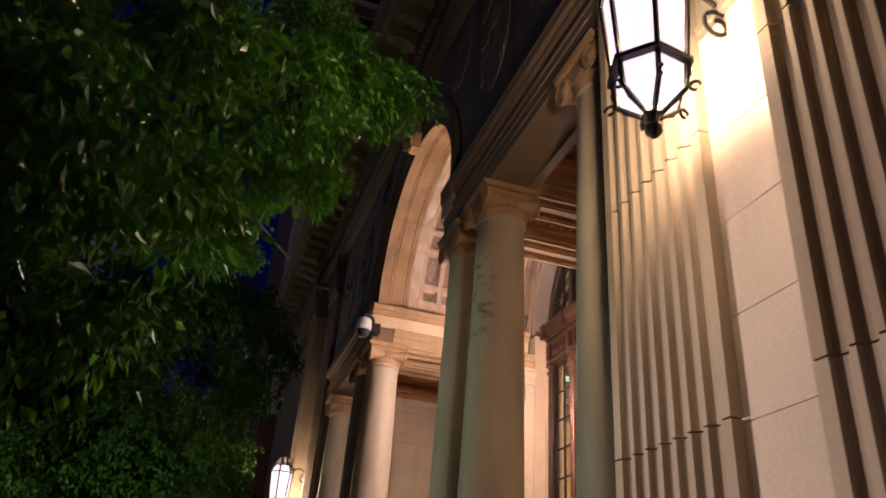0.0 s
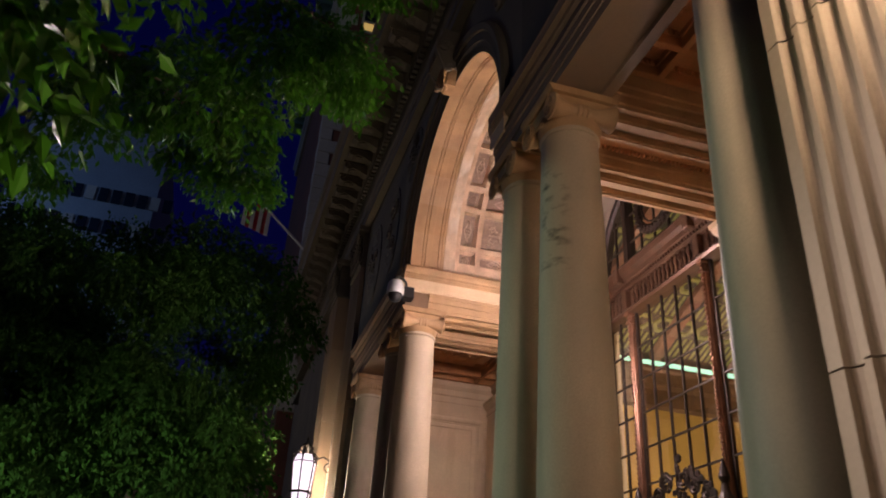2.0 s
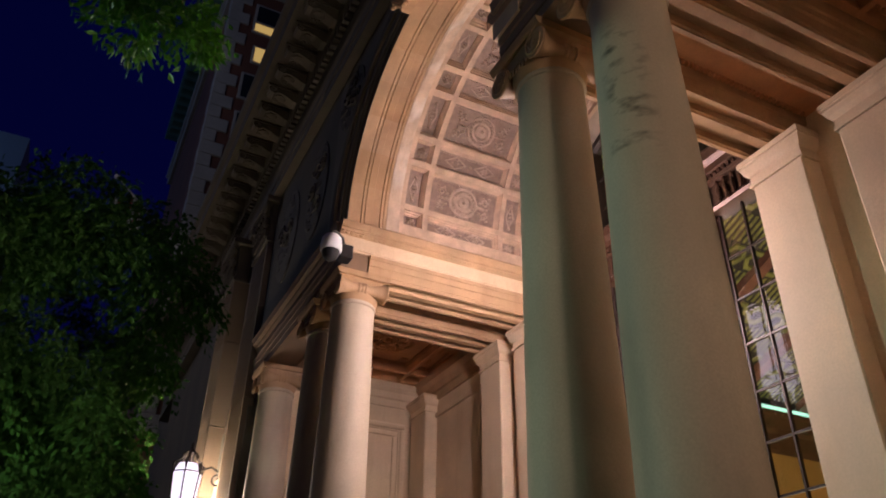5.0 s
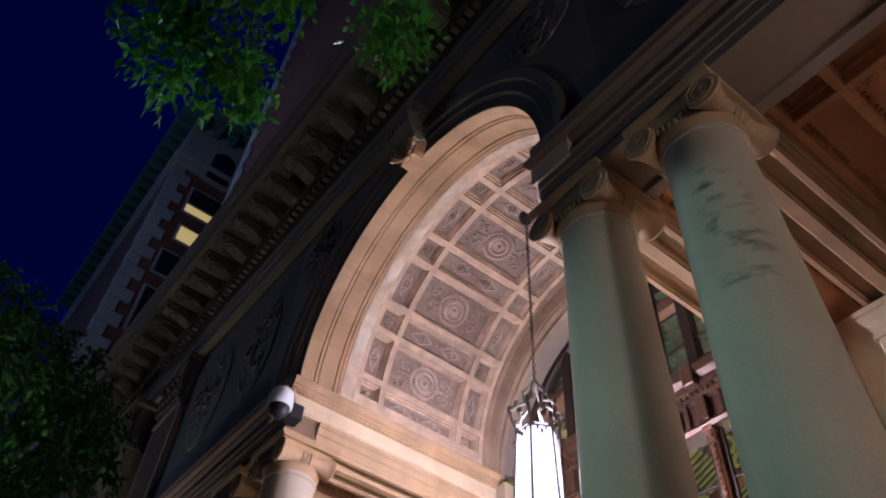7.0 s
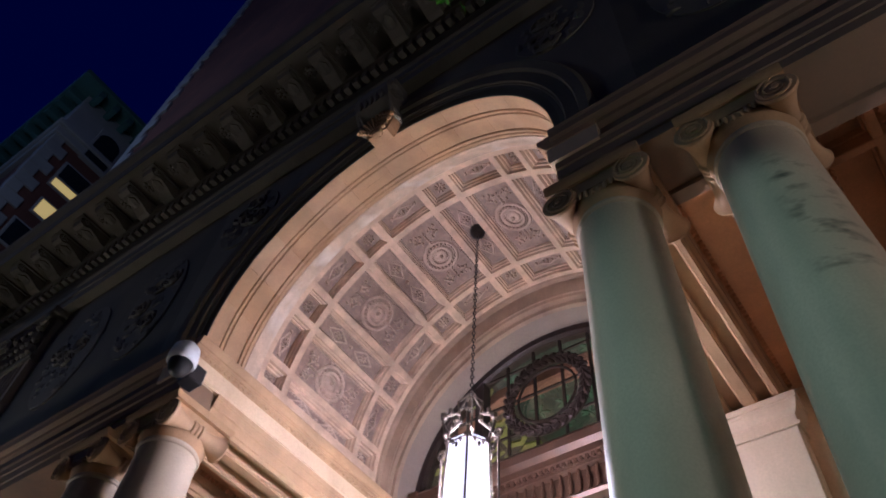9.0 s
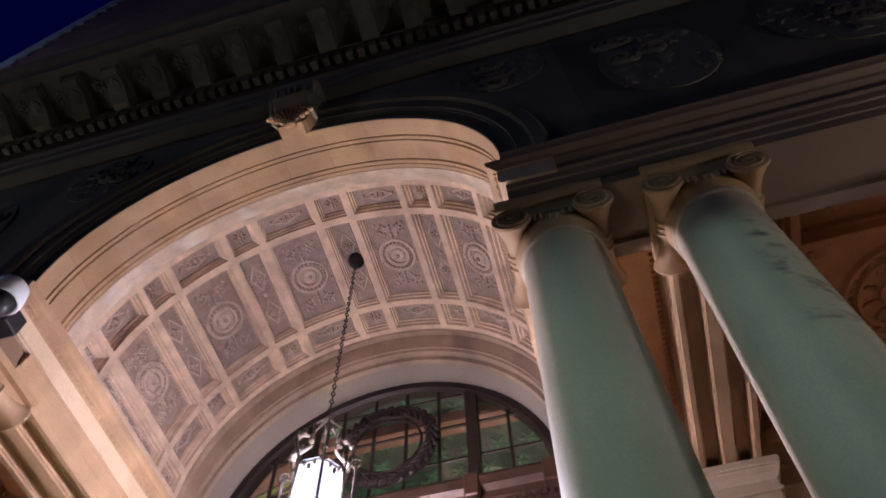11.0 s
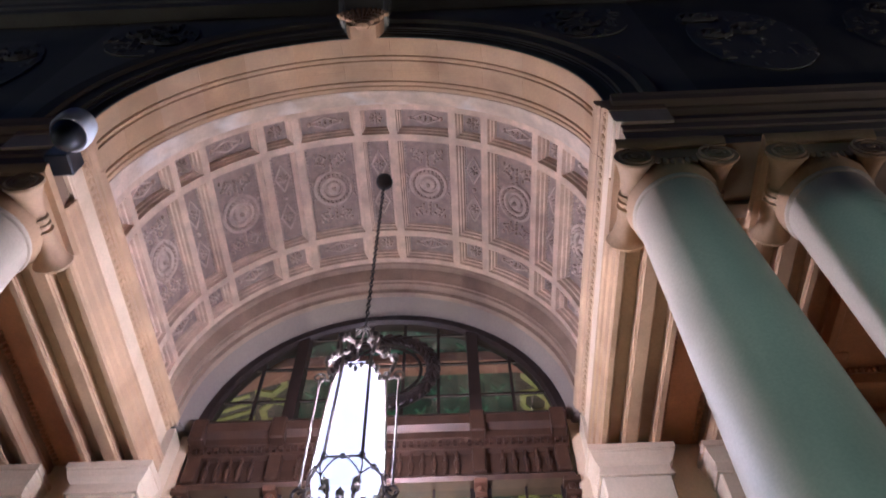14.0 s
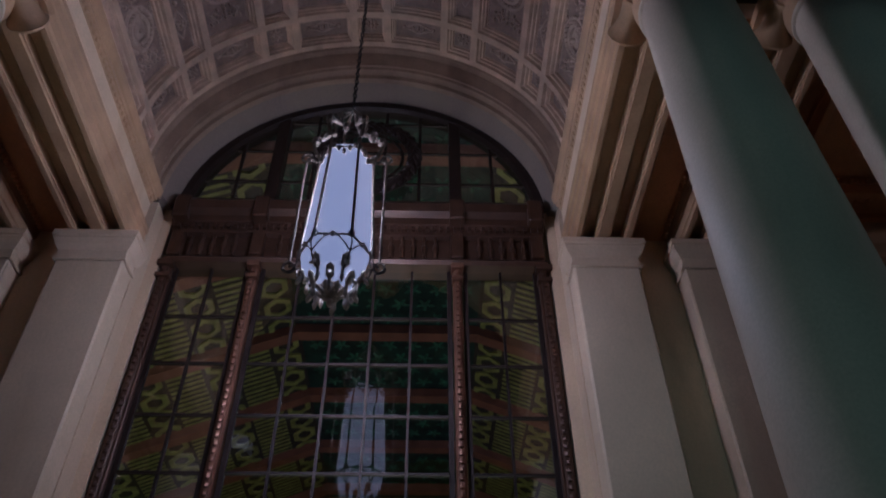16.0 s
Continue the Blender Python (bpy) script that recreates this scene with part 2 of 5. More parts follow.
COVE = glow("cove_light", (0.50, 0.95, 0.62), 1.5)
FLAG_RED = material("flag_red", (0.4, 0.03, 0.04), 0.8, 0, 0.1, 3, 40, 0.05)
FLAG_WHITE = material("flag_white", (0.7, 0.7, 0.7), 0.8, 0, 0.1, 3, 40, 0.05)
FLAG_BLUE = material("flag_blue", (0.03, 0.05, 0.22), 0.8, 0, 0.1, 3, 40, 0.05)

# ---- mesh helpers ----


def finish(name, bm, mat, parent=None, label="", smooth=False, recalc=True):
    if recalc:
        bmesh.ops.recalc_face_normals(bm, faces=bm.faces[:])
    me = bpy.data.meshes.new(name)
    bm.to_mesh(me)
    bm.free()
    me.materials.append(mat)
    if smooth:
        me.polygons.foreach_set("use_smooth", [True] * len(me.polygons))
        me.set_sharp_from_angle(angle=radians(smooth if smooth > 1 else 40))
    ob = new(name, me)
    if parent:
        ob.parent = parent
    if label:
        ob["label"] = label
    return ob


def part(name, bm, mat, parent, label="", smooth=False):
    return finish(name, bm, mat, parent, label, smooth)


def shared(name, me, parent, m):
    ob = new(name, me)
    ob.parent = parent
    ob.matrix_basis = m
    return ob


def setting(name, bm, mat, label, category="wall", smooth=False, recalc=True):
    return tagged(finish(name, bm, mat, None, "", smooth, recalc), label, category, "", "structure")


def thing(name, label, category, place=(0, 0, 0), rz=0, group="", kind=""):
    e = new(name)
    e.matrix_basis = pose(*place, 0, 0, rz)
    return tagged(e, label, category, group, kind)


def box(bm, x0, x1, y0, y1, z0, z1, bevel=0.0):
    vs = [bm.verts.new((x, y, z)) for x in (x0, x1) for y in (y0, y1) for z in (z0, z1)]
    for f in ((0, 1, 3, 2), (4, 6, 7, 5), (0, 4, 5, 1), (2, 3, 7, 6), (0, 2, 6, 4), (1, 5, 7, 3)):
        bm.faces.new([vs[k] for k in f])
    if bevel:
        bmesh.ops.bevel(bm, geom=list({e for v in vs for e in v.link_edges}), offset=bevel, segments=1, affect="EDGES", profile=0.5)


def prism(bm, pts, axis, a, b):
    """A closed outline drawn along an axis: x takes (y, z), y takes (x, z), z takes (x, y)."""
    put = {"x": lambda u, v, w: (w, u, v), "y": lambda u, v, w: (u, w, v), "z": lambda u, v, w: (u, v, w)}[axis]
    lo = [bm.verts.new(put(u, v, a)) for u, v in pts]
    hi = [bm.verts.new(put(u, v, b)) for u, v in pts]
    k = len(pts)
    for i in range(k):
        bm.faces.new((lo[i], lo[(i + 1) % k], hi[(i + 1) % k], hi[i]))
    bm.faces.new(lo[::-1])
    bm.faces.new(hi)


def lathe(bm, prof, n=24, centre=(0, 0, 0), axis="z"):
    """Turns (radius, height) pairs about an axis through centre."""
    rings = []
    for r, h in prof:
        ring = []
        for i in range(n):
            a = 2 * math.pi * i / n
            c, s = r * math.cos(a), r * math.sin(a)
            p = (c, s, h) if axis == "z" else ((h, c, s) if axis == "x" else (c, h, s))
            ring.append(bm.verts.new(Vector(p) + Vector(centre)))
        rings.append(ring)
    for a, b in zip(rings, rings[1:]):
        for i in range(n):
            bm.faces.new((a[i], a[(i + 1) % n], b[(i + 1) % n], b[i]))
    bm.faces.new(rings[0][::-1])
    bm.faces.new(rings[-1])


def tube(bm, pts, r, n=6, r1=None):
    """A round rod through points, tapering to r1."""
    pts = [Vector(p) for p in pts]
    rings = []
    for i, p in enumerate(pts):
        d = (pts[min(i + 1, len(pts) - 1)] - pts[max(i - 1, 0)]).normalized()
        up = Vector((0, 0, 1)) if abs(d.z) < 0.9 else Vector((1, 0, 0))
        u = d.cross(up).normalized()
        w = d.cross(u)
        rr = r if r1 is None else r + (r1 - r) * i / (len(pts) - 1)
        rings.append([bm.verts.new(p + rr * (math.cos(2 * math.pi * k / n) * u + math.sin(2 * math.pi * k / n) * w)) for k in range(n)])
    for a, b in zip(rings, rings[1:]):
        for k in range(n):
            bm.faces.new((a[k], a[(k + 1) % n], b[(k + 1) % n], b[k]))
    bm.faces.new(rings[0][::-1])
    bm.faces.new(rings[-1])


BLOBS = {}


def blob(bm, m, seg=8, dome=False, mat=0):
    """A ball (or its lower half) under the transform m, made vertex by vertex."""
    if (seg, dome) not in BLOBS:
        rings = max(2, seg // 2 - 1) if not dome else 2
        vs, fs = [(0, 0, -1)], []
        for r in range(1, rings + 1):
            a = math.pi * r / (rings + 1) if not dome else math.pi / 2 * r / rings
            vs += [(math.sin(a) * math.cos(2 * math.pi * k / seg), math.sin(a) * math.sin(2 * math.pi * k / seg), -math.cos(a)) for k in range(seg)]
        for k in range(seg):
            fs.append((0, 1 + (k + 1) % seg, 1 + k))
        for r in range(rings - 1):
            for k in range(seg):
                a, b = 1 + r * seg + k, 1 + r * seg + (k + 1) % seg
                fs.append((a, b, b + seg, a + seg))
        if not dome:
            vs.append((0, 0, 1))
            t = len(vs) - 1
            for k in range(seg):
                fs.append((t, t - seg + k, t - seg + (k + 1) % seg))
        BLOBS[seg, dome] = (vs, fs)
    vs, fs = BLOBS[seg, dome]
    made = [bm.verts.new(m @ Vector(v)) for v in vs]
    for f in fs:
        bm.faces.new([made[k] for k in f]).material_index = mat


def ball(bm, p, r, squash=(1, 1, 1), seg=8):
    blob(bm, Matrix.LocRotScale(Vector(p), None, Vector((r * squash[0], r * squash[1], r * squash[2]))), seg)


def spiral(centre, r0, r1, turns, plane="yz", steps=28, flip=1, start=0.0):
    out = []
    for i in range(steps + 1):
        f = i / steps
        a, r = start + flip * turns * 2 * math.pi * f, r0 + (r1 - r0) * f
        c, s = r * math.cos(a), r * math.sin(a)
        d = (0, c, s) if plane == "yz" else ((c, 0, s) if plane == "xz" else (c, s, 0))
        out.append(Vector(centre) + Vector(d))
    return out


def sweep(bm, prof, zc, a0, a1, n, closed=True, yc=YC, foot=None):
    """A profile of (x, radius) drawn round an axis along x; angles in degrees from straight up, towards +y. A foot is the height to which upright ends go down."""
    rings = []
    for i in range(n + 1):
        a = radians(a0 + (a1 - a0) * i / n)
        rings.append([bm.verts.new((p[0], yc + p[1] * math.sin(a), (p[2] if len(p) > 2 else zc) + p[1] * math.cos(a))) for p in prof])
    if foot is not None:
        for end, at in ((a0, 0), (a1, len(rings) + 1)):
            if abs(abs(end) - 90) < 0.5:
                rings.insert(at, [bm.verts.new((p[0], yc + p[1] * math.copysign(1, end), foot)) for p in prof])
    k = len(prof)
    for a, b in zip(rings, rings[1:]):
        for i in range(k if closed else k - 1):
            bm.faces.new((a[i], a[(i + 1) % k], b[(i + 1) % k], b[i]))
    if closed:
        bm.faces.new(rings[0][::-1])
        bm.faces.new(rings[-1])


def side_y(bm, s):
    for v in bm.verts:
        v.co.y = YC + s * v.co.y
    return bm


SIDES = ((-1, "south"), (1, "north"))

# ---- ground ----
bm = bmesh.new()
box(bm, -400, 400, -400, 400, -0.5, -0.16)
setting("ground", bm, ASPHALT, "dark asphalt street reaching into the distance", "ground")
bm = bmesh.new()
box(bm, -3.2, 16, -30, 60, -0.3, 0.0)
setting("pavement", bm, PAVING, "grey stone pavement along the building", "pavement")
bm = bmesh.new()
box(bm, 1.85, 16, -1.5, 18.2, 0.0, 0.15, 0.01)
setting("floor", bm, PAVING, "grey stone floor of the loggia and hall", "floor")

# ---- upper facade with the arched opening ----
bm = bmesh.new()
N = 40
inner, outer = [], []
HALF, TOPZ = 2.2, 8.35
for i in range(N + 1):
    a = radians(-90 + 180 * i / N)
    inner.append((1.66 * math.sin(a), AS + 1.66 * math.cos(a)))
    sx, sz = math.sin(a), math.cos(a)
    k = min(HALF / max(abs(sx), 1e-6), (TOPZ - AS) / max(sz, 1e-6))
    outer.append((k * sx, AS + k * sz))
for x, hole in ((XF, 1.0), (2.45, 1.09)):
    vi = [bm.verts.new((x, YC + y * hole, AS + (z - AS) * hole)) for y, z in inner]
    vo = [bm.verts.new((x, YC + y, z)) for y, z in outer]
    for i in range(N):
        bm.faces.new((vi[i], vi[i + 1], vo[i + 1], vo[i]))
    # upright strips below the arch's axis
    for i0, o0 in ((vi[0], vo[0]), (vi[-1], vo[-1])):
        lo_i, lo_o = bm.verts.new((x, i0.co.y, ENT_TOP - 0.02)), bm.verts.new((x, o0.co.y, ENT_TOP - 0.02))
        bm.faces.new((i0, o0, lo_o, lo_i))
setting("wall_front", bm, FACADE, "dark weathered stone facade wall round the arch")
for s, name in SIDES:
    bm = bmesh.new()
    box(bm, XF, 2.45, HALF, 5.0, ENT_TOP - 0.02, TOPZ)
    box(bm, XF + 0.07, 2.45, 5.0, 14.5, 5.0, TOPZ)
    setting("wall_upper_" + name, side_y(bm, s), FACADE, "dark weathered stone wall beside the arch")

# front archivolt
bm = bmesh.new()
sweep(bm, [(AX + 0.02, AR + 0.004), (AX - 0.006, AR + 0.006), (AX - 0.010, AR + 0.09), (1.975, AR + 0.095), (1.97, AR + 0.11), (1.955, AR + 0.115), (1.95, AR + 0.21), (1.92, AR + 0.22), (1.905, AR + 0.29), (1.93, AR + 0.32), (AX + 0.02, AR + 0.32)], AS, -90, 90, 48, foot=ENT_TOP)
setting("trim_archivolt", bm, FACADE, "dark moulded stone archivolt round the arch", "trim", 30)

# soffit ring of the front arch, cut into voussoirs
ring = thing("arch_ring", "warm lit moulded sandstone ring lining the arch", "arch", kind="structure")
PROF_FRONT = [(AX, AR), (2.135, AR + 0.002), (2.140, AR + 0.018), (2.154, AR + 0.020), (2.160, AR + 0.006), (2.174, AR + 0.007), (2.180, AR + 0.020), (2.194, AR + 0.021), (2.20, AR + 0.008), (2.275, AR + 0.008), (2.278, AR + 0.014), (2.352, AR + 0.014), (2.357, AR + 0.032), (2.371, AR + 0.034), (2.377, AR + 0.018), (2.393, AR + 0.019), (2.40, AR + 0.034), (2.413, AR + 0.035), (2.419, AR + 0.024), (2.438, AR + 0.026), (2.444, AR + 0.036), (2.46, AR + 0.038), (2.46, 1.85), (AX, AR + 0.08)]
VN = 13
for i in range(VN):
    a0, a1 = -90 + 180 * i / VN, -90 + 180 * (i + 1) / VN
    bm = bmesh.new()
    sweep(bm, PROF_FRONT, AS, a0 + 0.012, a1 - 0.012, 5, foot=ENT_TOP)
    part("voussoir", bm, STONE, ring, "", 30)
# pale band of plaster that rises from the ring to the coffers
bm = bmesh.new()
sweep(bm, [(2.457, AR + 0.030), (2.48, AR + 0.030), (2.53, AR + 0.033, 6.09), (2.61, VR, VC), (2.61, 1.78, VC), (2.457, 1.80)], AS, -90, 90, 52, foot=ENT_TOP)
setting("trim_vault_band", bm, LIMEWASH, "pale patchy plaster band between arch ring and coffers", "trim", 30)

# ---- the coffered vault: one mesh ----
R0, DEPTH = VR, 0.098
PITCH, WIDE, NARROW = 29.1, 16.2, 8.3
ROWS_X = [(2.60, 2.66, None), (2.66, 2.885, "edge"), (2.885, 2.95, None), (2.95, 3.86, "mid"), (3.86, 3.92, None), (3.92, 4.165, "edge"), (4.165, 4.22, None)]
bands = []
for k in range(-3, 4):
    bands.append((k * PITCH - NARROW / 2, k * PITCH + NARROW / 2, "narrow"))
for k in range(-3, 3):
    bands.append(((k + 0.5) * PITCH - WIDE / 2, (k + 0.5) * PITCH + WIDE / 2, "wide"))
bands.sort()
bands = [(max(a, -90), min(b, 90), c) for a, b, c in bands]
full = []
at = -90.0
for a, b, c in bands:
    if a > at + 0.01:
        full.append((at, a, None))
    full.append((a, b, c))
    at = b
if at < 90:
    full.append((at, 90, None))

bm = bmesh.new()


def vp(x, deg, h):
    a = radians(deg)
    return (x, YC + (R0 + h) * math.sin(a), VC + (R0 + h) * math.cos(a))


def cell(x0, x1, a0, a1, steps, n):
    """A sunk panel: nested frames (inset, depth) and a bottom, n pieces round the curve."""
    loops = []
    for inset, h in steps:
        da = math.degrees(inset / R0)
        aa, bb = a0 + da, a1 - da
        lo = [bm.verts.new(vp(x0 + inset, aa + (bb - aa) * i / n, h)) for i in range(n + 1)]
        hi = [bm.verts.new(vp(x1 - inset, aa + (bb - aa) * i / n, h)) for i in range(n + 1)]
        loops.append((lo, hi))
    for (l0, h0), (l1, h1) in zip(loops, loops[1:]):
        for i in range(n):
            bm.faces.new((l0[i], l0[i + 1], l1[i + 1], l1[i]))
            bm.faces.new((h0[i + 1], h0[i], h1[i], h1[i + 1]))
        bm.faces.new((l0[0], l1[0], h1[0], h0[0]))
        bm.faces.new((l0[n], h0[n], h1[n], l1[n]))
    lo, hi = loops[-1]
    # the bottom takes the copy with shade in its colour
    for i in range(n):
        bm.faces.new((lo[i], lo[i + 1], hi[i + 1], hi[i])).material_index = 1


STEPS = ((0, 0), (0.002, 0.034), (0.014, 0.038), (0.016, 0.066), (0.027, 0.070), (0.029, DEPTH))


def lump(x, deg, r, hgt, rx=1.0, ry=1.0, seg=8, turn=0.0, off=0.0):
    """A low boss on a panel's bottom, rx and ry its proportions along and round the vault."""
    tilt = radians(deg)
    m = Matrix.Translation(vp(x, deg, DEPTH + 0.003 + off)) @ Matrix.Rotation(-tilt, 4, "X") @ Matrix.Rotation(turn, 4, "Z") @ Matrix.Diagonal((r * rx, r * ry, hgt * 2.5, 1))
    blob(bm, m, seg, True, 0)


def ringlet(x, deg, r, thick, hgt, n=24):
    pts = []
    for i in range(n + 1):
        a = 2 * math.pi * i / n
        pts.append(vp(x + r * math.cos(a), deg + math.degrees(r * math.sin(a) / (R0 + DEPTH)), DEPTH - hgt))
    tube(bm, pts, thick, 5)


def medallion(x, deg):
    ringlet(x, deg, 0.165, 0.020, 0.012)
    ringlet(x, deg, 0.106, 0.022, 0.018)
    ringlet(x, deg, 0.080, 0.008, 0.003, 16)
    for i in range(22):
        a = 2 * math.pi * i / 22
        lump(x + 0.135 * math.cos(a), deg + math.degrees(0.135 * math.sin(a) / R0), 0.016, 0.022, seg=6)
    lump(x, deg, 0.082, 0.016, seg=12)
    lump(x, deg, 0.026, 0.034)
    for i in range(8):
        a = math.pi * i / 4
        lump(x + 0.048 * math.cos(a), deg + math.degrees(0.048 * math.sin(a) / R0), 0.026, 0.014, 1, 0.5, 6, a)
    for q in (-1, 1):
        # palmette and scrolls at either end of the panel
        for j in range(4):
            lump(x + q * (0.185 + 0.042 * j), deg, 0.024 - 0.003 * j, 0.016, 1.1, 0.8, 6)
        for w in (-1, 1):
            for j, (u, v) in enumerate(((0.22, 0.06), (0.25, 0.09), (0.29, 0.10), (0.32, 0.08), (0.30, 0.045), (0.26, 0.12), (0.33, 0.13))):
                lump(x + q * u, deg + w * math.degrees(v / R0), 0.019, 0.013, 1.2, 0.7, 6, q * w * j)
            ringlet(x + q * 0.285, deg + w * math.degrees(0.085 / R0), 0.035, 0.006, 0.0, 10)
            lump(x + q * 0.08, deg + w * math.degrees(0.175 / R0), 0.018, 0.012, 1.3, 0.6, 6, 0.6 * q * w)


def lozenge(x, deg, lx, ly):
    c = [(lx, 0), (0, ly), (-lx, 0), (0, -ly), (lx, 0)]
    pts = []
    for (u0, v0), (u1, v1) in zip(c, c[1:]):
        for f in (0, 0.5):
            pts.append(vp(x + u0 + (u1 - u0) * f, deg + math.degrees((v0 + (v1 - v0) * f) / R0), DEPTH - 0.002))
    pts.append(pts[0])
    tube(bm, pts, 0.010, 5)
    for i in range(6):
        a = math.pi * i / 3
        lump(x + 0.25 * lx * math.cos(a), deg + math.degrees(0.4 * ly * math.sin(a) / R0), 0.3 * min(lx, ly), 0.012, 1, 0.55, 6, a)
    lump(x, deg, 0.014, 0.022, seg=6)


def rosette(x, deg, r):
    lump(x, deg, r * 0.3, 0.02, seg=6)
    for i in range(8):
        a = math.pi * i / 4
        lump(x + r * 0.62 * math.cos(a), deg + math.degrees(r * 0.62 * math.sin(a) / R0), r * 0.4, 0.014, 1, 0.5, 6, a)


for x0, x1, row in ROWS_X:
    for a0, a1, kind in full:
        n = max(1, round((a1 - a0) / 3.0))
        if row is None or kind is None or a1 - a0 < 2.5:
            lo = [bm.verts.new(vp(x0, a0 + (a1 - a0) * i / n, 0)) for i in range(n + 1)]
            hi = [bm.verts.new(vp(x1, a0 + (a1 - a0) * i / n, 0)) for i in range(n + 1)]
            for i in range(n):
                bm.faces.new((lo[i], lo[i + 1], hi[i + 1], hi[i]))
            continue
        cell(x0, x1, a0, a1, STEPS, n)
        mid, xm = (a0 + a1) / 2, (x0 + x1) / 2
        plain = len(bm.faces)
        if row == "mid" and a1 - a0 > 6:
            # beads along the long edges
            for q in (-1, 1):
                for j in range(24):
                    lump(x0 + 0.05 + (x1 - x0 - 0.1) * j / 23, mid + q * ((a1 - a0) / 2 - 1.45), 0.0105, 0.010, 1.25, 0.8, 6)
        if row == "mid" and kind == "wide":
            medallion(xm, mid)
        elif row == "mid" and a1 - a0 > 6:
            lozenge(xm - 0.19, mid, 0.13, 0.065)
            lozenge(xm + 0.19, mid, 0.13, 0.065)
            lump(xm, mid, 0.022, 0.014)
        elif row == "edge" and kind == "wide":
            lozenge(xm, mid, 0.05, 0.13)
            for w in (-1, 1):
                lump(xm, mid + w * 4.6, 0.022, 0.012, 1.2, 0.8, 6, 0.5)
        elif row == "edge" and a1 - a0 > 6:
            rosette(xm, mid, 0.062)
        # ornament takes the lightened copy
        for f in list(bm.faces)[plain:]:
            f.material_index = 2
# upright feet of the vault down to the impost
for s in (-1, 1):
    box(bm, 2.60, 4.22, YC + s * R0, YC + s * (R0 + 0.05), ENT_TOP - 0.01, VC)
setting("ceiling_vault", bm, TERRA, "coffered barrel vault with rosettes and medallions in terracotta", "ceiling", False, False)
for m in (SHADED_PANEL, LIT_RELIEF):
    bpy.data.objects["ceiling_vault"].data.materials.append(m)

# rear ring of the vault and the splayed arch round the lunette
bm = bmesh.new()
sweep(bm, [(4.215, VR, VC), (4.228, 1.626, VC), (4.242, 1.626, VC), (4.25, 1.638, VC), (4.285, 1.636, VC), (4.292, 1.622, 6.12), (4.312, 1.598, 6.08), (4.318, 1.582, 6.05), (4.33, 1.592, 6.03), (4.338, 1.575, 6.02), (4.372, 1.572, 6.01), (4.378, 1.590, 6.0), (4.390, 1.590, 5.99), (4.394, 1.556, 5.98), (4.440, 1.549, 5.98), (4.444, 1.60, 5.98), (4.446, 1.78, 5.98), (4.215, 1.80, VC)], SPRING, -90, 90, 48, foot=ENT_TOP - 0.005)
setting("trim_rear_arch", bm, STAINED_RING, "moulded sandstone ring at the back of the vault", "trim", 30)
bm = bmesh.new()
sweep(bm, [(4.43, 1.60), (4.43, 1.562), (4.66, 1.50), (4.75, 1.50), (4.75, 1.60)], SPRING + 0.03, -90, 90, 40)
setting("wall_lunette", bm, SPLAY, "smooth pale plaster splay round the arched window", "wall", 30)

# unseen slab at the vault's back, added so that no light leaks
bm = bmesh.new()
box(bm, 2.45, 5.2, YC - 2.6, YC + 2.6, 8.0, 8.3)
setting("roof", bm, FACADE, "unseen slab over the vault, added to keep light out", "roof")

# ---- beams and entablatures ----


def beam_outline(h, z0, z1):
    """A beam's section, h its half width: three fasciae a side and two sunk channels below."""
    half = [(h - 0.045, z0), (h - 0.045, z0 + 0.035), (h - 0.035, z0 + 0.045), (h - 0.03, z0 + 0.12), (h - 0.015, z0 + 0.13), (h - 0.012, z0 + 0.19), (h, z0 + 0.20), (h, z1)]
    chan = [(h - 0.078, z0), (h - 0.082, z0 + 0.014), (h - 0.094, z0 + 0.018), (h - 0.098, z0 + 0.075), (h - 0.186, z0 + 0.075), (h - 0.190, z0 + 0.018), (h - 0.202, z0 + 0.014), (h - 0.206, z0)]
    right = [(a, b) for a, b in reversed(half)]
    left = [(-a, b) for a, b in half]
    return right + chan + [(-a, b) for a, b in reversed(chan)] + left


def egg_strip(bm, p0, p1, r, step, along):
    """A row of small eggs and darts from p0 to p1."""
    p0, p1 = Vector(p0), Vector(p1)
    n = max(1, int((p1 - p0).length / step))
    for i in range(n):
        p = p0 + (p1 - p0) * ((i + 0.5) / n)
        sq = (0.62, 1, 1.25) if along == "x" else (1, 0.62, 1.25)
        ball(bm, p, r, sq, 6)


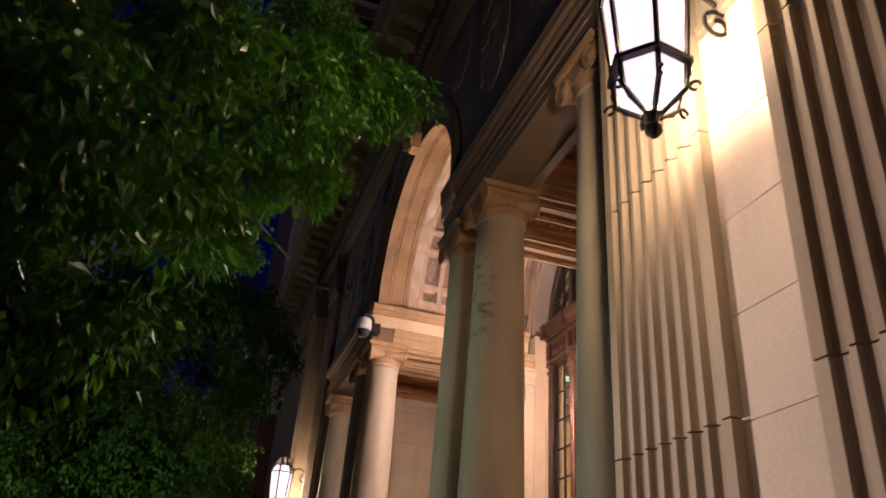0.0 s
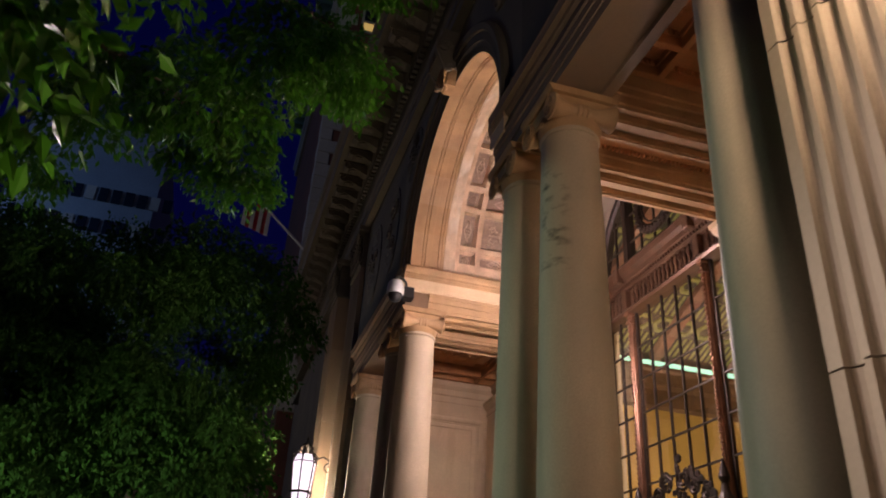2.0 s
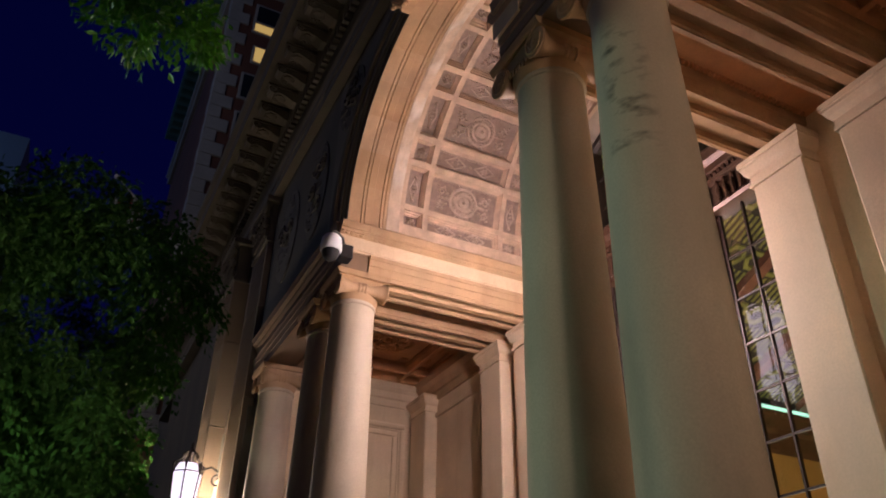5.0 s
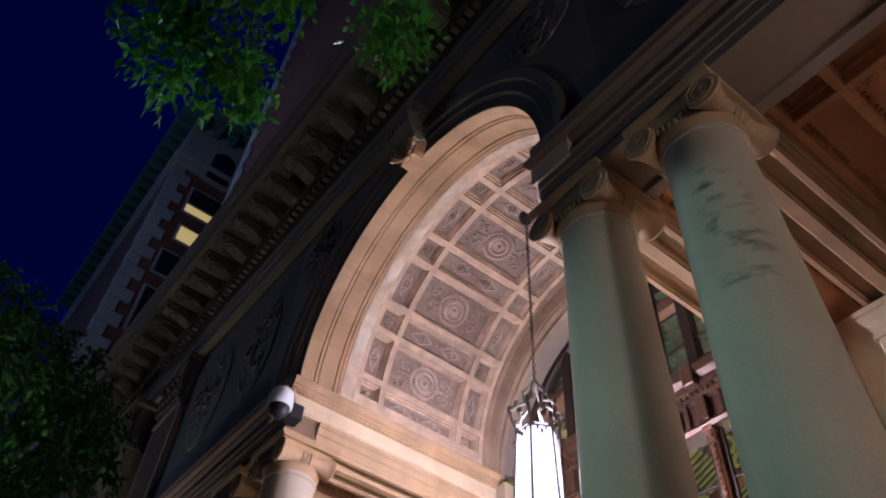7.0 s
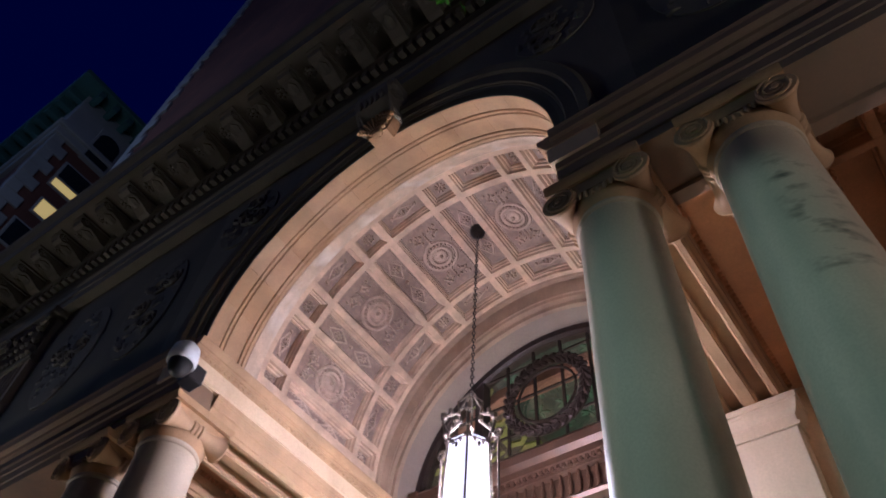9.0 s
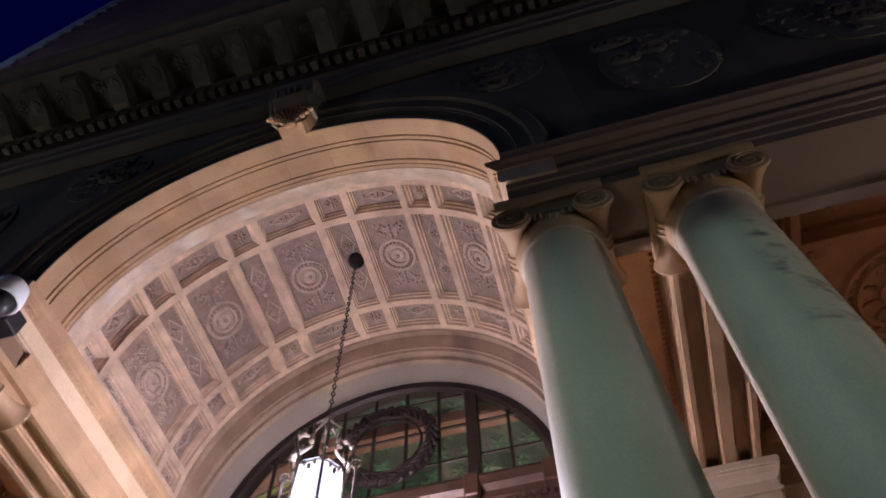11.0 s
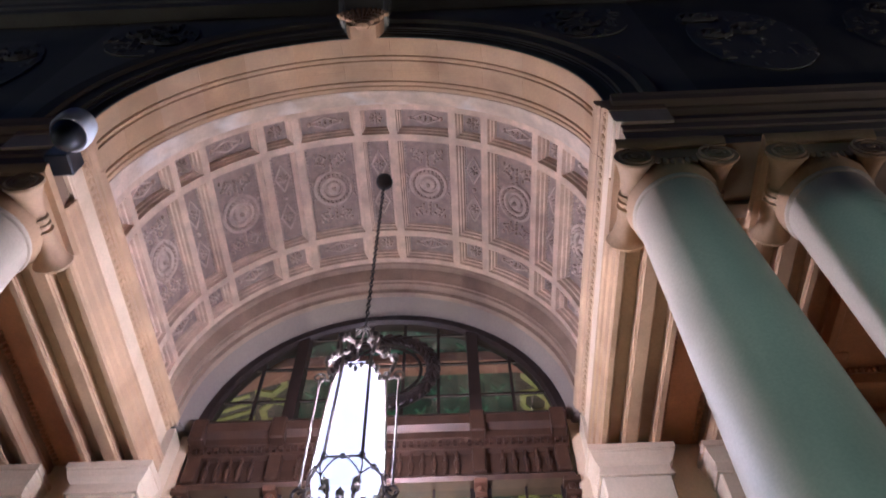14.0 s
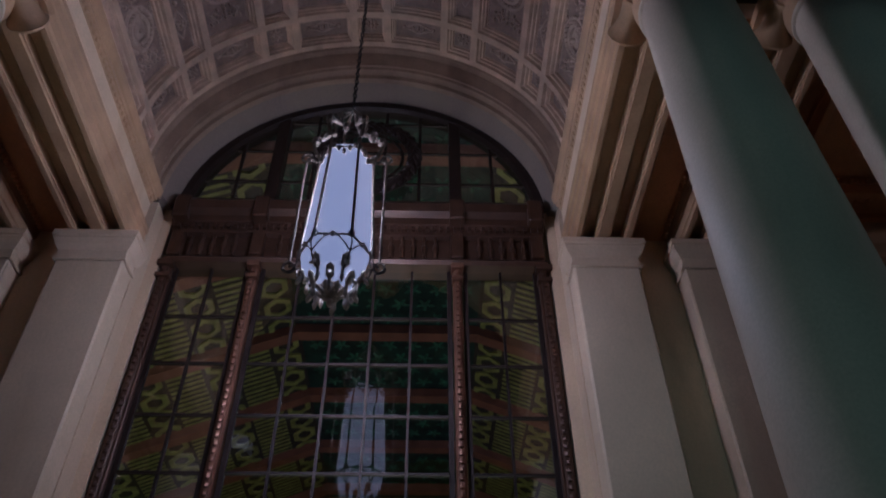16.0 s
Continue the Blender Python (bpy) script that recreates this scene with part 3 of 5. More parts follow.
for s, name in SIDES:
    for d, label, top in ((COL_A, "inner", 5.598), (COL_B, "outer", 5.84)):
        bm = bmesh.new()
        prism(bm, [(d + u, v) for u, v in beam_outline(0.245, CAP_TOP, top)], "x", XF + 0.3, BACK)
        setting("trim_beam_%s_%s" % (label, name), side_y(bm, s), STONE, "sandstone ceiling beam with stepped edges and sunk channels", "beam")
    # impost: frieze and cornice along the vault's foot
    bm = bmesh.new()
    for xa, xb in ((1.93, 2.238), (2.241, 3.30), (3.303, 4.34)):
        prism(bm, [(1.90, 5.765), (1.565, 5.765), (1.555, 5.775), (1.545, 5.80), (1.53, 5.805), (1.53, 5.835), (1.515, 5.84), (1.505, 5.86), (1.50, 5.905), (1.51, ENT_TOP), (1.90, ENT_TOP)], "x", xa, xb)
    # running leaf scroll below the cornice
    x = 1.97
    while x < 4.30:
        m = Matrix.Translation((x, 1.549, 5.795)) @ Matrix.Rotation(radians(35), 4, "Y") @ Matrix.Diagonal((0.014, 0.014, 0.034, 1))
        blob(bm, m, 6)
        m = Matrix.Translation((x + 0.024, 1.549, 5.783)) @ Matrix.Rotation(radians(-40), 4, "Y") @ Matrix.Diagonal((0.010, 0.012, 0.024, 1))
        blob(bm, m, 6)
        x += 0.052
    setting("trim_impost_" + name, side_y(bm, s), STONE, "sandstone impost cornice with a carved leaf scroll", "trim")
    bm = bmesh.new()
    prism(bm, [(1.90, 5.60), (1.575, 5.60), (1.575, 5.615), (1.565, 5.62), (1.565, 5.764), (1.90, 5.764)], "x", 1.935, 4.34)
    setting("trim_frieze_" + name, side_y(bm, s), PALE, "plain pale stone frieze under the impost cornice", "trim")
    # ceiling between the paired beams, with eggs along its edges
    bm = bmesh.new()
    box(bm, XF + 0.3, BACK, COL_A + 0.24, COL_B - 0.24, 5.56, 5.64)
    for d in (COL_A + 0.265, COL_B - 0.265):
        egg_strip(bm, (2.45, d, 5.545), (4.4, d, 5.545), 0.022, 0.042, "x")
    setting("ceiling_between_" + name, side_y(bm, s), COFFER, "narrow brown stone ceiling panel with egg moulding", "ceiling")
    # front entablature over the columns
    bm = bmesh.new()
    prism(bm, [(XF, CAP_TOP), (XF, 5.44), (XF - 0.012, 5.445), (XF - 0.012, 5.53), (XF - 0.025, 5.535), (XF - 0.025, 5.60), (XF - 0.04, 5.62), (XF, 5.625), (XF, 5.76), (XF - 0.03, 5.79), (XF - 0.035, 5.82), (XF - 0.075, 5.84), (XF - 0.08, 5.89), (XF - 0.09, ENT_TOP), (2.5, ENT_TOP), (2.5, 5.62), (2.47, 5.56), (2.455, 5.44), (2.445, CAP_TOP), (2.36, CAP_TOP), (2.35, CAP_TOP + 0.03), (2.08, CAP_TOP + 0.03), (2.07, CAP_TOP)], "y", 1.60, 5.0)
    setting("trim_entablature_" + name, side_y(bm, s), WEATHERED_SHADED, "weathered sandstone entablature over the columns, shade in its colour", "trim")
    # coffered ceiling of the side bay
    bm = bmesh.new()
    box(bm, 2.45, BACK, COL_B + 0.22, 5.0, 5.83, 5.89)
    x0, x1, y0, y1 = 2.5, BACK, COL_B + 0.245, 4.95
    for xx in (x0, x0 + 0.36, x1 - 0.42, x1 - 0.06):
        box(bm, xx, xx + 0.06, y0, y1, 5.68, 5.835, 0.006)
        box(bm, xx - 0.014, xx + 0.074, y0, y1, 5.775, 5.834)
    for yy in (y0, y0 + 0.34, y1 - 0.4, y1 - 0.06):
        box(bm, x0, x1, yy, yy + 0.06, 5.683, 5.832, 0.006)
        box(bm, x0, x1, yy - 0.014, yy + 0.074, 5.778, 5.831)
    cx, cy = (x0 + x1) / 2, (y0 + y1) / 2
    ix0, ix1, iy0, iy1 = x0 + 0.42, x1 - 0.42, y0 + 0.40, y1 - 0.40
    for r, t in ((0.36, 0.030), (0.27, 0.022), (0.12, 0.018)):
        tube(bm, [(cx + r * math.cos(a * math.pi / 12), cy + r * math.sin(a * math.pi / 12), 5.825) for a in range(25)], t, 5)
    for i in range(10):
        a = math.pi * i / 5
        blob(bm, Matrix.Translation((cx + 0.19 * math.cos(a), cy + 0.19 * math.sin(a), 5.825)) @ Matrix.Rotation(a, 4, "Z") @ Matrix.Diagonal((0.065, 0.032, 0.034, 1)), 6)
    for i in range(28):
        a = math.pi * i / 14
        ball(bm, (cx + 0.315 * math.cos(a), cy + 0.315 * math.sin(a), 5.825), 0.024, (1, 1, 1), 6)
    ball(bm, (cx, cy, 5.82), 0.06, (1, 1, 0.8), 8)
    for q in (-1, 1):
        for w in (-1, 1):
            # leaf sprays in the corners of the panel
            for j in range(5):
                a = math.atan2(w, q) + 0.32 * (j - 2)
                px, py = cx + q * (ix1 - ix0) * 0.36, cy + w * (iy1 - iy0) * 0.36
                blob(bm, Matrix.Translation((px + 0.05 * math.cos(a), py + 0.05 * math.sin(a), 5.825)) @ Matrix.Rotation(a, 4, "Z") @ Matrix.Diagonal((0.07, 0.022, 0.028, 1)), 6)
    for yy in (y0 + 0.08, iy0 + 0.025, iy1 - 0.025):
        egg_strip(bm, (x0 + 0.05, yy, 5.79), (x1 - 0.05, yy, 5.79), 0.024, 0.046, "x")
    for xx in (ix0 + 0.025, ix1 - 0.025):
        egg_strip(bm, (xx, iy0, 5.79), (xx, iy1, 5.79), 0.024, 0.046, "y")
    # small rosettes in the narrow border panels
    for k in range(5):
        for px, py in ((x0 + 0.21, y0 + 0.2 + (y1 - y0 - 0.4) * k / 4), (x1 - 0.21, y0 + 0.2 + (y1 - y0 - 0.4) * k / 4)):
            for i in range(6):
                a = math.pi * i / 3
                ball(bm, (px + 0.05 * math.cos(a), py + 0.05 * math.sin(a), 5.827), 0.032, (1, 1, 0.6), 6)
    setting("ceiling_bay_" + name, side_y(bm, s), COFFER, "brown coffered ceiling of the side bay with a medallion", "ceiling")
    # back wall, end wall
    bm = bmesh.new()
    box(bm, BACK, 4.9, 1.56, 5.4, 0.15, 5.9)
    box(bm, 4.62, 4.88, 1.482, 1.57, 0.15, 6.02)
    for a, b, c, d in ((3.1, 4.6, 5.05, 5.12), (3.1, 3.17, 0.6, 5.05), (4.53, 4.6, 0.6, 5.05)):
        box(bm, BACK - 0.03, BACK + 0.01, a, b, c, d, 0.008)
    setting("wall_back_" + name, side_y(bm, s), PALE, "pale stone back wall of the loggia with a framed panel")
    bm = bmesh.new()
    box(bm, 2.5, BACK, 4.95, 5.4, 0.15, 5.9)
    for a, b, c, d in ((2.75, 4.2, 4.98, 5.05), (2.75, 2.82, 0.6, 4.98), (4.13, 4.2, 0.6, 4.98)):
        box(bm, a, b, 4.895, 4.96, c, d, 0.016)
        box(bm, a - 0.022, b + 0.022, 4.928, 4.96, c - 0.022, d + 0.022, 0.006)
        box(bm, a + 0.1 if b - a > 0.2 else a + (0.1 if a < 3.4 else -0.1), b - 0.1 if b - a > 0.2 else b + (0.1 if a < 3.4 else -0.1), 4.93, 4.96, c - 0.1 if b - a > 0.2 else c, d - 0.1, 0.008)
    # cornice at the top of the end wall
    prism(bm, [(4.96, 5.3), (4.93, 5.3), (4.92, 5.4), (4.90, 5.42), (4.88, 5.5), (4.83, 5.56), (4.82, 5.62), (4.96, 5.62)], "x", 2.5, BACK)
    setting("wall_end_" + name, side_y(bm, s), PALE, "pale stone end wall of the loggia with a moulded frame")
    # cornice strip of the back wall
    bm = bmesh.new()
    prism(bm, [(BACK + 0.01, 5.3), (BACK - 0.03, 5.3), (BACK - 0.04, 5.4), (BACK - 0.06, 5.42), (BACK - 0.08, 5.5), (BACK - 0.13, 5.56), (BACK - 0.14, 5.66), (BACK + 0.01, 5.66)], "y", COL_B + 0.245, 4.85)
    setting("trim_back_" + name, side_y(bm, s), STONE, "moulded stone cornice of the back wall", "trim")

# ---- pilasters on the back wall ----


def back_pilaster():
    e = thing("wall_pilaster", "smooth pale stone pilaster on the loggia's back wall", "pilaster", group="pilasters of the back wall")
    bm = bmesh.new()
    box(bm, -0.16, 0.04, -0.235, 0.235, 0.45, 5.13, 0.012)
    part("shaft", bm, PALE, e)
    bm = bmesh.new()
    last = None
    for grow, z in ((0.004, 5.12), (0.018, 5.125), (0.018, 5.150), (0.004, 5.155), (0.004, 5.215), (0.016, 5.225), (0.034, 5.25), (0.046, 5.285), (0.050, 5.29), (0.050, 5.31), (0.062, 5.315), (0.062, CAP_TOP)):
        ring_ = [bm.verts.new(p) for p in ((0.04, -0.235 - grow, z), (-0.16 - grow, -0.235 - grow, z), (-0.16 - grow, 0.235 + grow, z), (0.04, 0.235 + grow, z))]
        if last:
            for k in range(4):
                bm.faces.new((last[k], last[(k + 1) % 4], ring_[(k + 1) % 4], ring_[k]))
        last = ring_
    bm.faces.new(last)
    part("capital", bm, PALE, e, "moulded pale stone capital")
    bm = bmesh.new()
    box(bm, -0.20, 0.04, -0.28, 0.28, 0.15, 0.35, 0.01)
    box(bm, -0.185, 0.04, -0.26, 0.26, 0.35, 0.45, 0.02)
    part("base", bm, PALE, e)
    return e


first = back_pilaster()
placed = False
for s, _ in SIDES:
    for d in (COL_A, COL_B, 4.62):
        m = pose(BACK - 0.02, YC + s * d, 0)
        if placed:
            copy_thing(first, m)
        else:
            first.matrix_basis = m
            placed = True

# ---- ionic columns ----


def ionic_column():
    e = thing("column", "smooth sandstone column with a scrolled capital", "column", group="columns of the loggia")
    bm = bmesh.new()
    prof = []
    for i in range(13):
        f = i / 12
        prof.append((0.284 - 0.068 * f ** 1.25, 0.45 + 4.575 * f))
    prof += [(0.216, 5.03), (0.228, 5.036), (0.232, 5.048), (0.228, 5.062), (0.218, 5.07), (0.218, 5.09)]
    lathe(bm, prof, 40)
    part("shaft", bm, COLUMN, e, "", 30)
    bm = bmesh.new()
    box(bm, -0.34, 0.34, -0.34, 0.34, 0.15, 0.25, 0.008)
    lathe(bm, [(0.33, 0.25), (0.345, 0.28), (0.33, 0.315), (0.295, 0.325), (0.285, 0.36), (0.30, 0.375), (0.31, 0.40), (0.30, 0.42), (0.27, 0.43), (0.265, 0.46)], 32)
    part("base", bm, COLUMN, e, "moulded stone base")
    bm = bmesh.new()
    lathe(bm, [(0.214, 5.07), (0.224, 5.09), (0.238, 5.12), (0.246, 5.15), (0.242, 5.19), (0.235, 5.22)], 32)
    box(bm, -0.245, 0.245, -0.25, 0.25, 5.20, 5.30)
    prism(bm, [(-0.262, 5.30), (-0.275, 5.312), (-0.285, 5.335), (-0.288, CAP_TOP), (0.288, CAP_TOP), (0.285, 5.335), (0.275, 5.312), (0.262, 5.30)], "y", -0.288, 0.288)
    cap = part("capital", bm, STONE, e, "carved stone capital with four scrolls", 35)
    for q in (-1, 1):
        bm = bmesh.new()
        half = [(0.05, 0.262), (0.104, 0.258), (0.107, 0.243), (0.096, 0.232), (0.076, 0.19), (0.058, 0.125), (0.051, 0.06), (0.053, 0.052), (0.064, 0.045), (0.067, 0.03), (0.055, 0.022), (0.055, 0.012), (0.064, 0.006)]
        lathe(bm, [(r, -h) for r, h in half] + half[::-1], 20, (0, q * 0.215, 5.198), "x")
        for f in (-1, 1):
            tube(bm, spiral((f * 0.262, q * 0.215, 5.198), 0.095, 0.016, 2.4, "yz", 40, q, math.pi / 2), 0.011, 6, 0.005)
            ball(bm, (f * 0.264, q * 0.215, 5.198), 0.019, (0.6, 1, 1), 8)
        # leaves running from the scroll over the shaft's neck
        for j in range(3):
            ball(bm, (-0.242, q * (0.095 - 0.038 * j), 5.178 - 0.008 * j), 0.020, (0.6, 0.9, 1.7), 6)
        part("volute", bm, STONE, cap, "", 35)
    return e


first = ionic_column()
placed = False
for s, _ in SIDES:
    for d in (COL_A, COL_B, COL_C):
        m = pose(COL_X, YC + s * d, 0)
        if placed:
            made = copy_thing(first, m)
            if s < 0 and d == COL_B:
                # this one shaft carries dark leaf-shaped marks near its top
                shaft = next(c for c in made.children if c.name.startswith("shaft"))
                shaft.data = shaft.data.copy()
                shaft.data.materials[0] = LEAF_MARKED
                made["label"] = "smooth sandstone column with dark marks near its scrolled capital"
        else:
            first.matrix_basis = m
            placed = True

# ---- fluted giant pilasters and ashlar between them ----
P_FACE = 1.90


def fluted_outline(width, depth, flutes, margin):
    pts = [(depth, 0.0), (0.0, 0.0)]
    step = (width - 2 * margin) / flutes
    for i in range(flutes):
        y0 = margin + i * step + step * 0.13
        w = step * 0.74
        for k in range(7):
            a = math.pi * k / 6
            pts.append((0.036 * math.sin(a) + 0.0, y0 + w * (1 - math.cos(a)) / 2))
    pts += [(0.0, width), (depth, width)]
    return pts


def giant_pilaster():
    e = thing("fluted_pilaster", "tall fluted sandstone pilaster in stacked blocks", "pilaster", group="fluted pilasters of the facade")
    outline = fluted_outline(0.87, 0.34, 7, 0.05)
    joints = [0.15, 1.0, 2.40, 3.76, 5.12, 6.48, 7.55]
    for j, (a, b) in enumerate(zip(joints, joints[1:])):
        bm = bmesh.new()
        if j == 0:
            box(bm, -0.06, 0.22, -0.05, 0.92, a, b, 0.01)
        else:
            prism(bm, outline, "z", a + 0.004, b - 0.004)
        part("block", bm, ASHLAR, e)
    bm = bmesh.new()
    box(bm, -0.03, 0.22, -0.02, 0.89, 7.55, 7.62, 0.01)
    box(bm, 0.01, 0.22, 0.02, 0.85, 7.62, 8.24)
    rng = random.Random(4)
    for row, (zz, k, r) in enumerate(((7.74, 8, 0.075), (7.92, 7, 0.075), (8.1, 5, 0.08))):
        for i in range(k):
            ball(bm, (-0.02 - 0.02 * row, 0.06 + 0.75 * (i + 0.5) / k, zz + rng.uniform(-0.02, 0.02)), r, (0.8, 0.75, 1.4), 6)
    for y in (0.05, 0.82):
        tube(bm, spiral((-0.10, y, 8.14), 0.09, 0.02, 2, "yz", 20), 0.024, 6)
    box(bm, -0.12, 0.22, -0.06, 0.93, 8.24, 8.35, 0.015)
    part("capital", bm, FACADE, e, "weathered leafy carved capital")
    return e


first = giant_pilaster()
first.matrix_basis = pose(P_FACE, YC - 5.90, 0)
for x, y in ((1.75, YC - 7.37), (P_FACE, YC + 5.03), (1.75, YC + 6.50)):
    copy_thing(first, pose(x, y, 0))

COURSE, JOINT0 = 0.437, 2.385
for s, name in SIDES:
    bm = bmesh.new()
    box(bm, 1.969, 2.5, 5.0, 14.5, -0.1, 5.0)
    # dark material puts the shade beyond the end pilasters into the wall
    base = setting("wall_ashlar_" + name, side_y(bm, s), FACADE, "ashlar wall with pale blocks between the pilasters, coloured dark for shade beyond")
    for y0, y1 in ((5.88, 6.52),):
        k = -5
        while JOINT0 + k * COURSE < 4.2:
            z0 = JOINT0 + k * COURSE
            bm = bmesh.new()
            box(bm, 1.96, 2.01, y0 + 0.001, y1 - 0.001, z0 + 0.001, min(z0 + COURSE, 4.33) - 0.001, 0.0025)
            part("block", side_y(bm, s), WALL_BLOCK, base)
            k += 1
    # carved panel over the blocks
    bm = bmesh.new()
    rng = random.Random(9)
    box(bm, 1.92, 2.01, 5.92, 6.48, 4.32, 4.38, 0.01)
    box(bm, 1.99, 2.02, 5.92, 6.48, 4.38, 5.35)
    for i in range(26):
        ball(bm, (1.985, 6.1 + rng.uniform(-0.14, 0.14), 4.52 + rng.uniform(0, 0.7)), rng.uniform(0.03, 0.06), (0.8, 1, 1.3), 6)
    for q in (-1, 1):
        for k in range(3):
            tube(bm, spiral((1.97, 6.1 + q * 0.09, 4.6 + 0.23 * k), 0.08, 0.015, 1.6, "yz", 16, q), 0.018, 5)
    tagged(finish("carved_relief", side_y(bm, s), FACADE), "carved stone scroll relief above the ashlar blocks", "relief")

# ---- main cornice ----
Y0, Y1 = YC - 14.5, YC + 14.5
bm = bmesh.new()
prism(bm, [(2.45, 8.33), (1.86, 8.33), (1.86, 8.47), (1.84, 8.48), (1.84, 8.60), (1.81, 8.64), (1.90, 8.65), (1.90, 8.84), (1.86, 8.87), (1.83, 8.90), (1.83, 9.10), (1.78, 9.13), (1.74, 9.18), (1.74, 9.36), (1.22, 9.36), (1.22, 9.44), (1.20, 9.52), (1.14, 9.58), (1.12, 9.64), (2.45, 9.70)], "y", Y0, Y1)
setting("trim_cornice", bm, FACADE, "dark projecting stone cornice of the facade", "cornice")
cornice_teeth = thing("cornice_dentils", "row of small dark stone dentils under the cornice", "dentils", kind="structure")
bm = bmesh.new()
box(bm, -0.085, 0.0, -0.035, 0.035, -0.075, 0.075, 0.005)
tooth = finish("dentil", bm, FACADE, cornice_teeth)
tooth.matrix_basis = pose(1.83, Y0 + 0.06, 9.0)
k = 1
while Y0 + 0.06 + 0.118 * k < Y1 - 0.05:
    shared("dentil", tooth.data, cornice_teeth, pose(1.83, Y0 + 0.06 + 0.118 * k, 9.0))
    k += 1
bracket_row = thing("cornice_brackets", "row of scrolled stone brackets under the cornice", "brackets", kind="structure")
bm = bmesh.new()
prism(bm, [(0.0, 0.0), (-0.40, 0.0), (-0.42, -0.05), (-0.40, -0.10), (-0.34, -0.12), (-0.26, -0.09), (-0.16, -0.12), (-0.06, -0.17), (0.0, -0.18)], "y", -0.085, 0.085)
tube(bm, spiral((-0.35, 0.088, -0.06), 0.05, 0.012, 1.6, "xz", 14), 0.012, 5)
tube(bm, spiral((-0.35, -0.088, -0.06), 0.05, 0.012, 1.6, "xz", 14), 0.012, 5)
ball(bm, (-0.2, 0, -0.10), 0.07, (2.0, 1, 0.5), 6)
box(bm, -0.44, 0.0, -0.105, 0.105, -0.005, 0.035)
br = finish("bracket", bm, FACADE, bracket_row)
ys = [Y0 + 0.25 + 0.44 * k for k in range(int((Y1 - Y0 - 0.3) / 0.44))]
br.matrix_basis = pose(1.74, ys[0], 9.335)
for y in ys[1:]:
    shared("bracket", br.data, bracket_row, pose(1.74, y, 9.335))
bm = bmesh.new()
for a, b in zip(ys, ys[1:]):
    m = (a + b) / 2
    for i in range(6):
        ang = math.pi * i / 3
        ball(bm, (1.50 + 0.05 * math.cos(ang), m + 0.05 * math.sin(ang), 9.355), 0.032, (1, 1, 0.5), 6)
    ball(bm, (1.50, m, 9.355), 0.03, (1, 1, 0.8), 6)
tagged(part("rosettes", bm, FACADE, bracket_row), kind="stuff")

# keystone: a scrolled console over a carved shell
bm = bmesh.new()
prism(bm, [(XF, 7.74), (1.86, 7.75), (1.80, 7.80), (1.72, 7.88), (1.68, 8.02), (1.70, 8.16), (1.76, 8.24), (1.76, 8.34), (XF, 8.34)], "y", YC - 0.17, YC + 0.17)
for q in (-1, 1):
    tube(bm, spiral((1.80, YC + q * 0.175, 8.08), 0.10, 0.02, 2, "xz", 26), 0.022, 6)
    tube(bm, spiral((1.86, YC + q * 0.175, 7.74), 0.07, 0.015, 2, "xz", 20), 0.018, 6)
    tube(bm, [(1.74, YC + q * 0.175, 8.17), (1.70, YC + q * 0.18, 8.02), (1.75, YC + q * 0.18, 7.86), (1.83, YC + q * 0.175, 7.72)], 0.022, 6)
for i in range(5):
    ball(bm, (1.71, YC - 0.12 + 0.06 * i, 7.98), 0.035, (0.8, 0.7, 4.0), 6)
setting("keystone", bm, FACADE, "dark scrolled stone keystone at the arch's crown", "keystone")
bm = bmesh.new()
prism(bm, [(YC - 0.125, 7.60), (YC - 0.10, 7.55), (YC + 0.10, 7.55), (YC + 0.125, 7.60), (YC + 0.165, 7.80), (YC - 0.165, 7.80)], "x", 1.875, XF)
for i in range(11):
    a = radians(-62 + 12.4 * i)
    for j in range(5):
        r = 0.05 + 0.048 * j
        blob(bm, Matrix.Translation((1.868 - 0.012 * j, YC + r * math.sin(a) * 0.86, 7.535 + r * math.cos(a) * 1.02)) @ Matrix.Rotation(-a, 4, "X") @ Matrix.Diagonal((0.024, 0.010 + 0.0028 * j, 0.026, 1)), 6)
ball(bm, (1.875, YC, 7.555), 0.045, (0.9, 1.5, 0.8), 8)
tagged(finish("carved_shell", bm, STONE), "pale carved stone shell under the keystone", "carving")

# carved reliefs on the spandrels and panels
rng = random.Random(17)
for s, name in SIDES:
    for cy, cz, w, h, n in ((1.72, 7.75, 0.36, 0.42, 46), (2.85, 7.15, 0.4, 0.7, 60), (4.1, 7.15, 0.45, 0.7, 70)):
        bm = bmesh.new()
        for i in range(n):
            a, r = rng.uniform(0, 2 * math.pi), math.sqrt(rng.random())
            ball(bm, (XF - 0.005, cy + w * r * math.cos(a), cz + h * r * math.sin(a)), rng.uniform(0.025, 0.06), (0.5, rng.uniform(0.5, 1.4), rng.uniform(0.6, 1.9)), 6)
        for i in range(4):
            tube(bm, spiral((XF - 0.02, cy + w * rng.uniform(-0.7, 0.7), cz + h * rng.uniform(-0.8, 0.8)), 0.13, 0.02, 1.7, "yz", 18, rng.choice((-1, 1))), 0.025, 5)
        prism(bm, [(cy + 1.02 * w * math.cos(k * math.pi / 14), cz + 1.02 * h * math.sin(k * math.pi / 14)) for k in range(28)], "x", XF - 0.014, XF + 0.02)
        tagged(finish("carved_relief", side_y(bm, s), FACADE), "weathered leafy carved relief on the facade", "relief")

# ---- bronze screen ----
HW, MULL = 1.46, 0.77
screen = thing("bronze_screen", "tall bronze and glass entrance screen with an arched fanlight", "screen", kind="")
TR0, TR1 = 5.42, 6.02


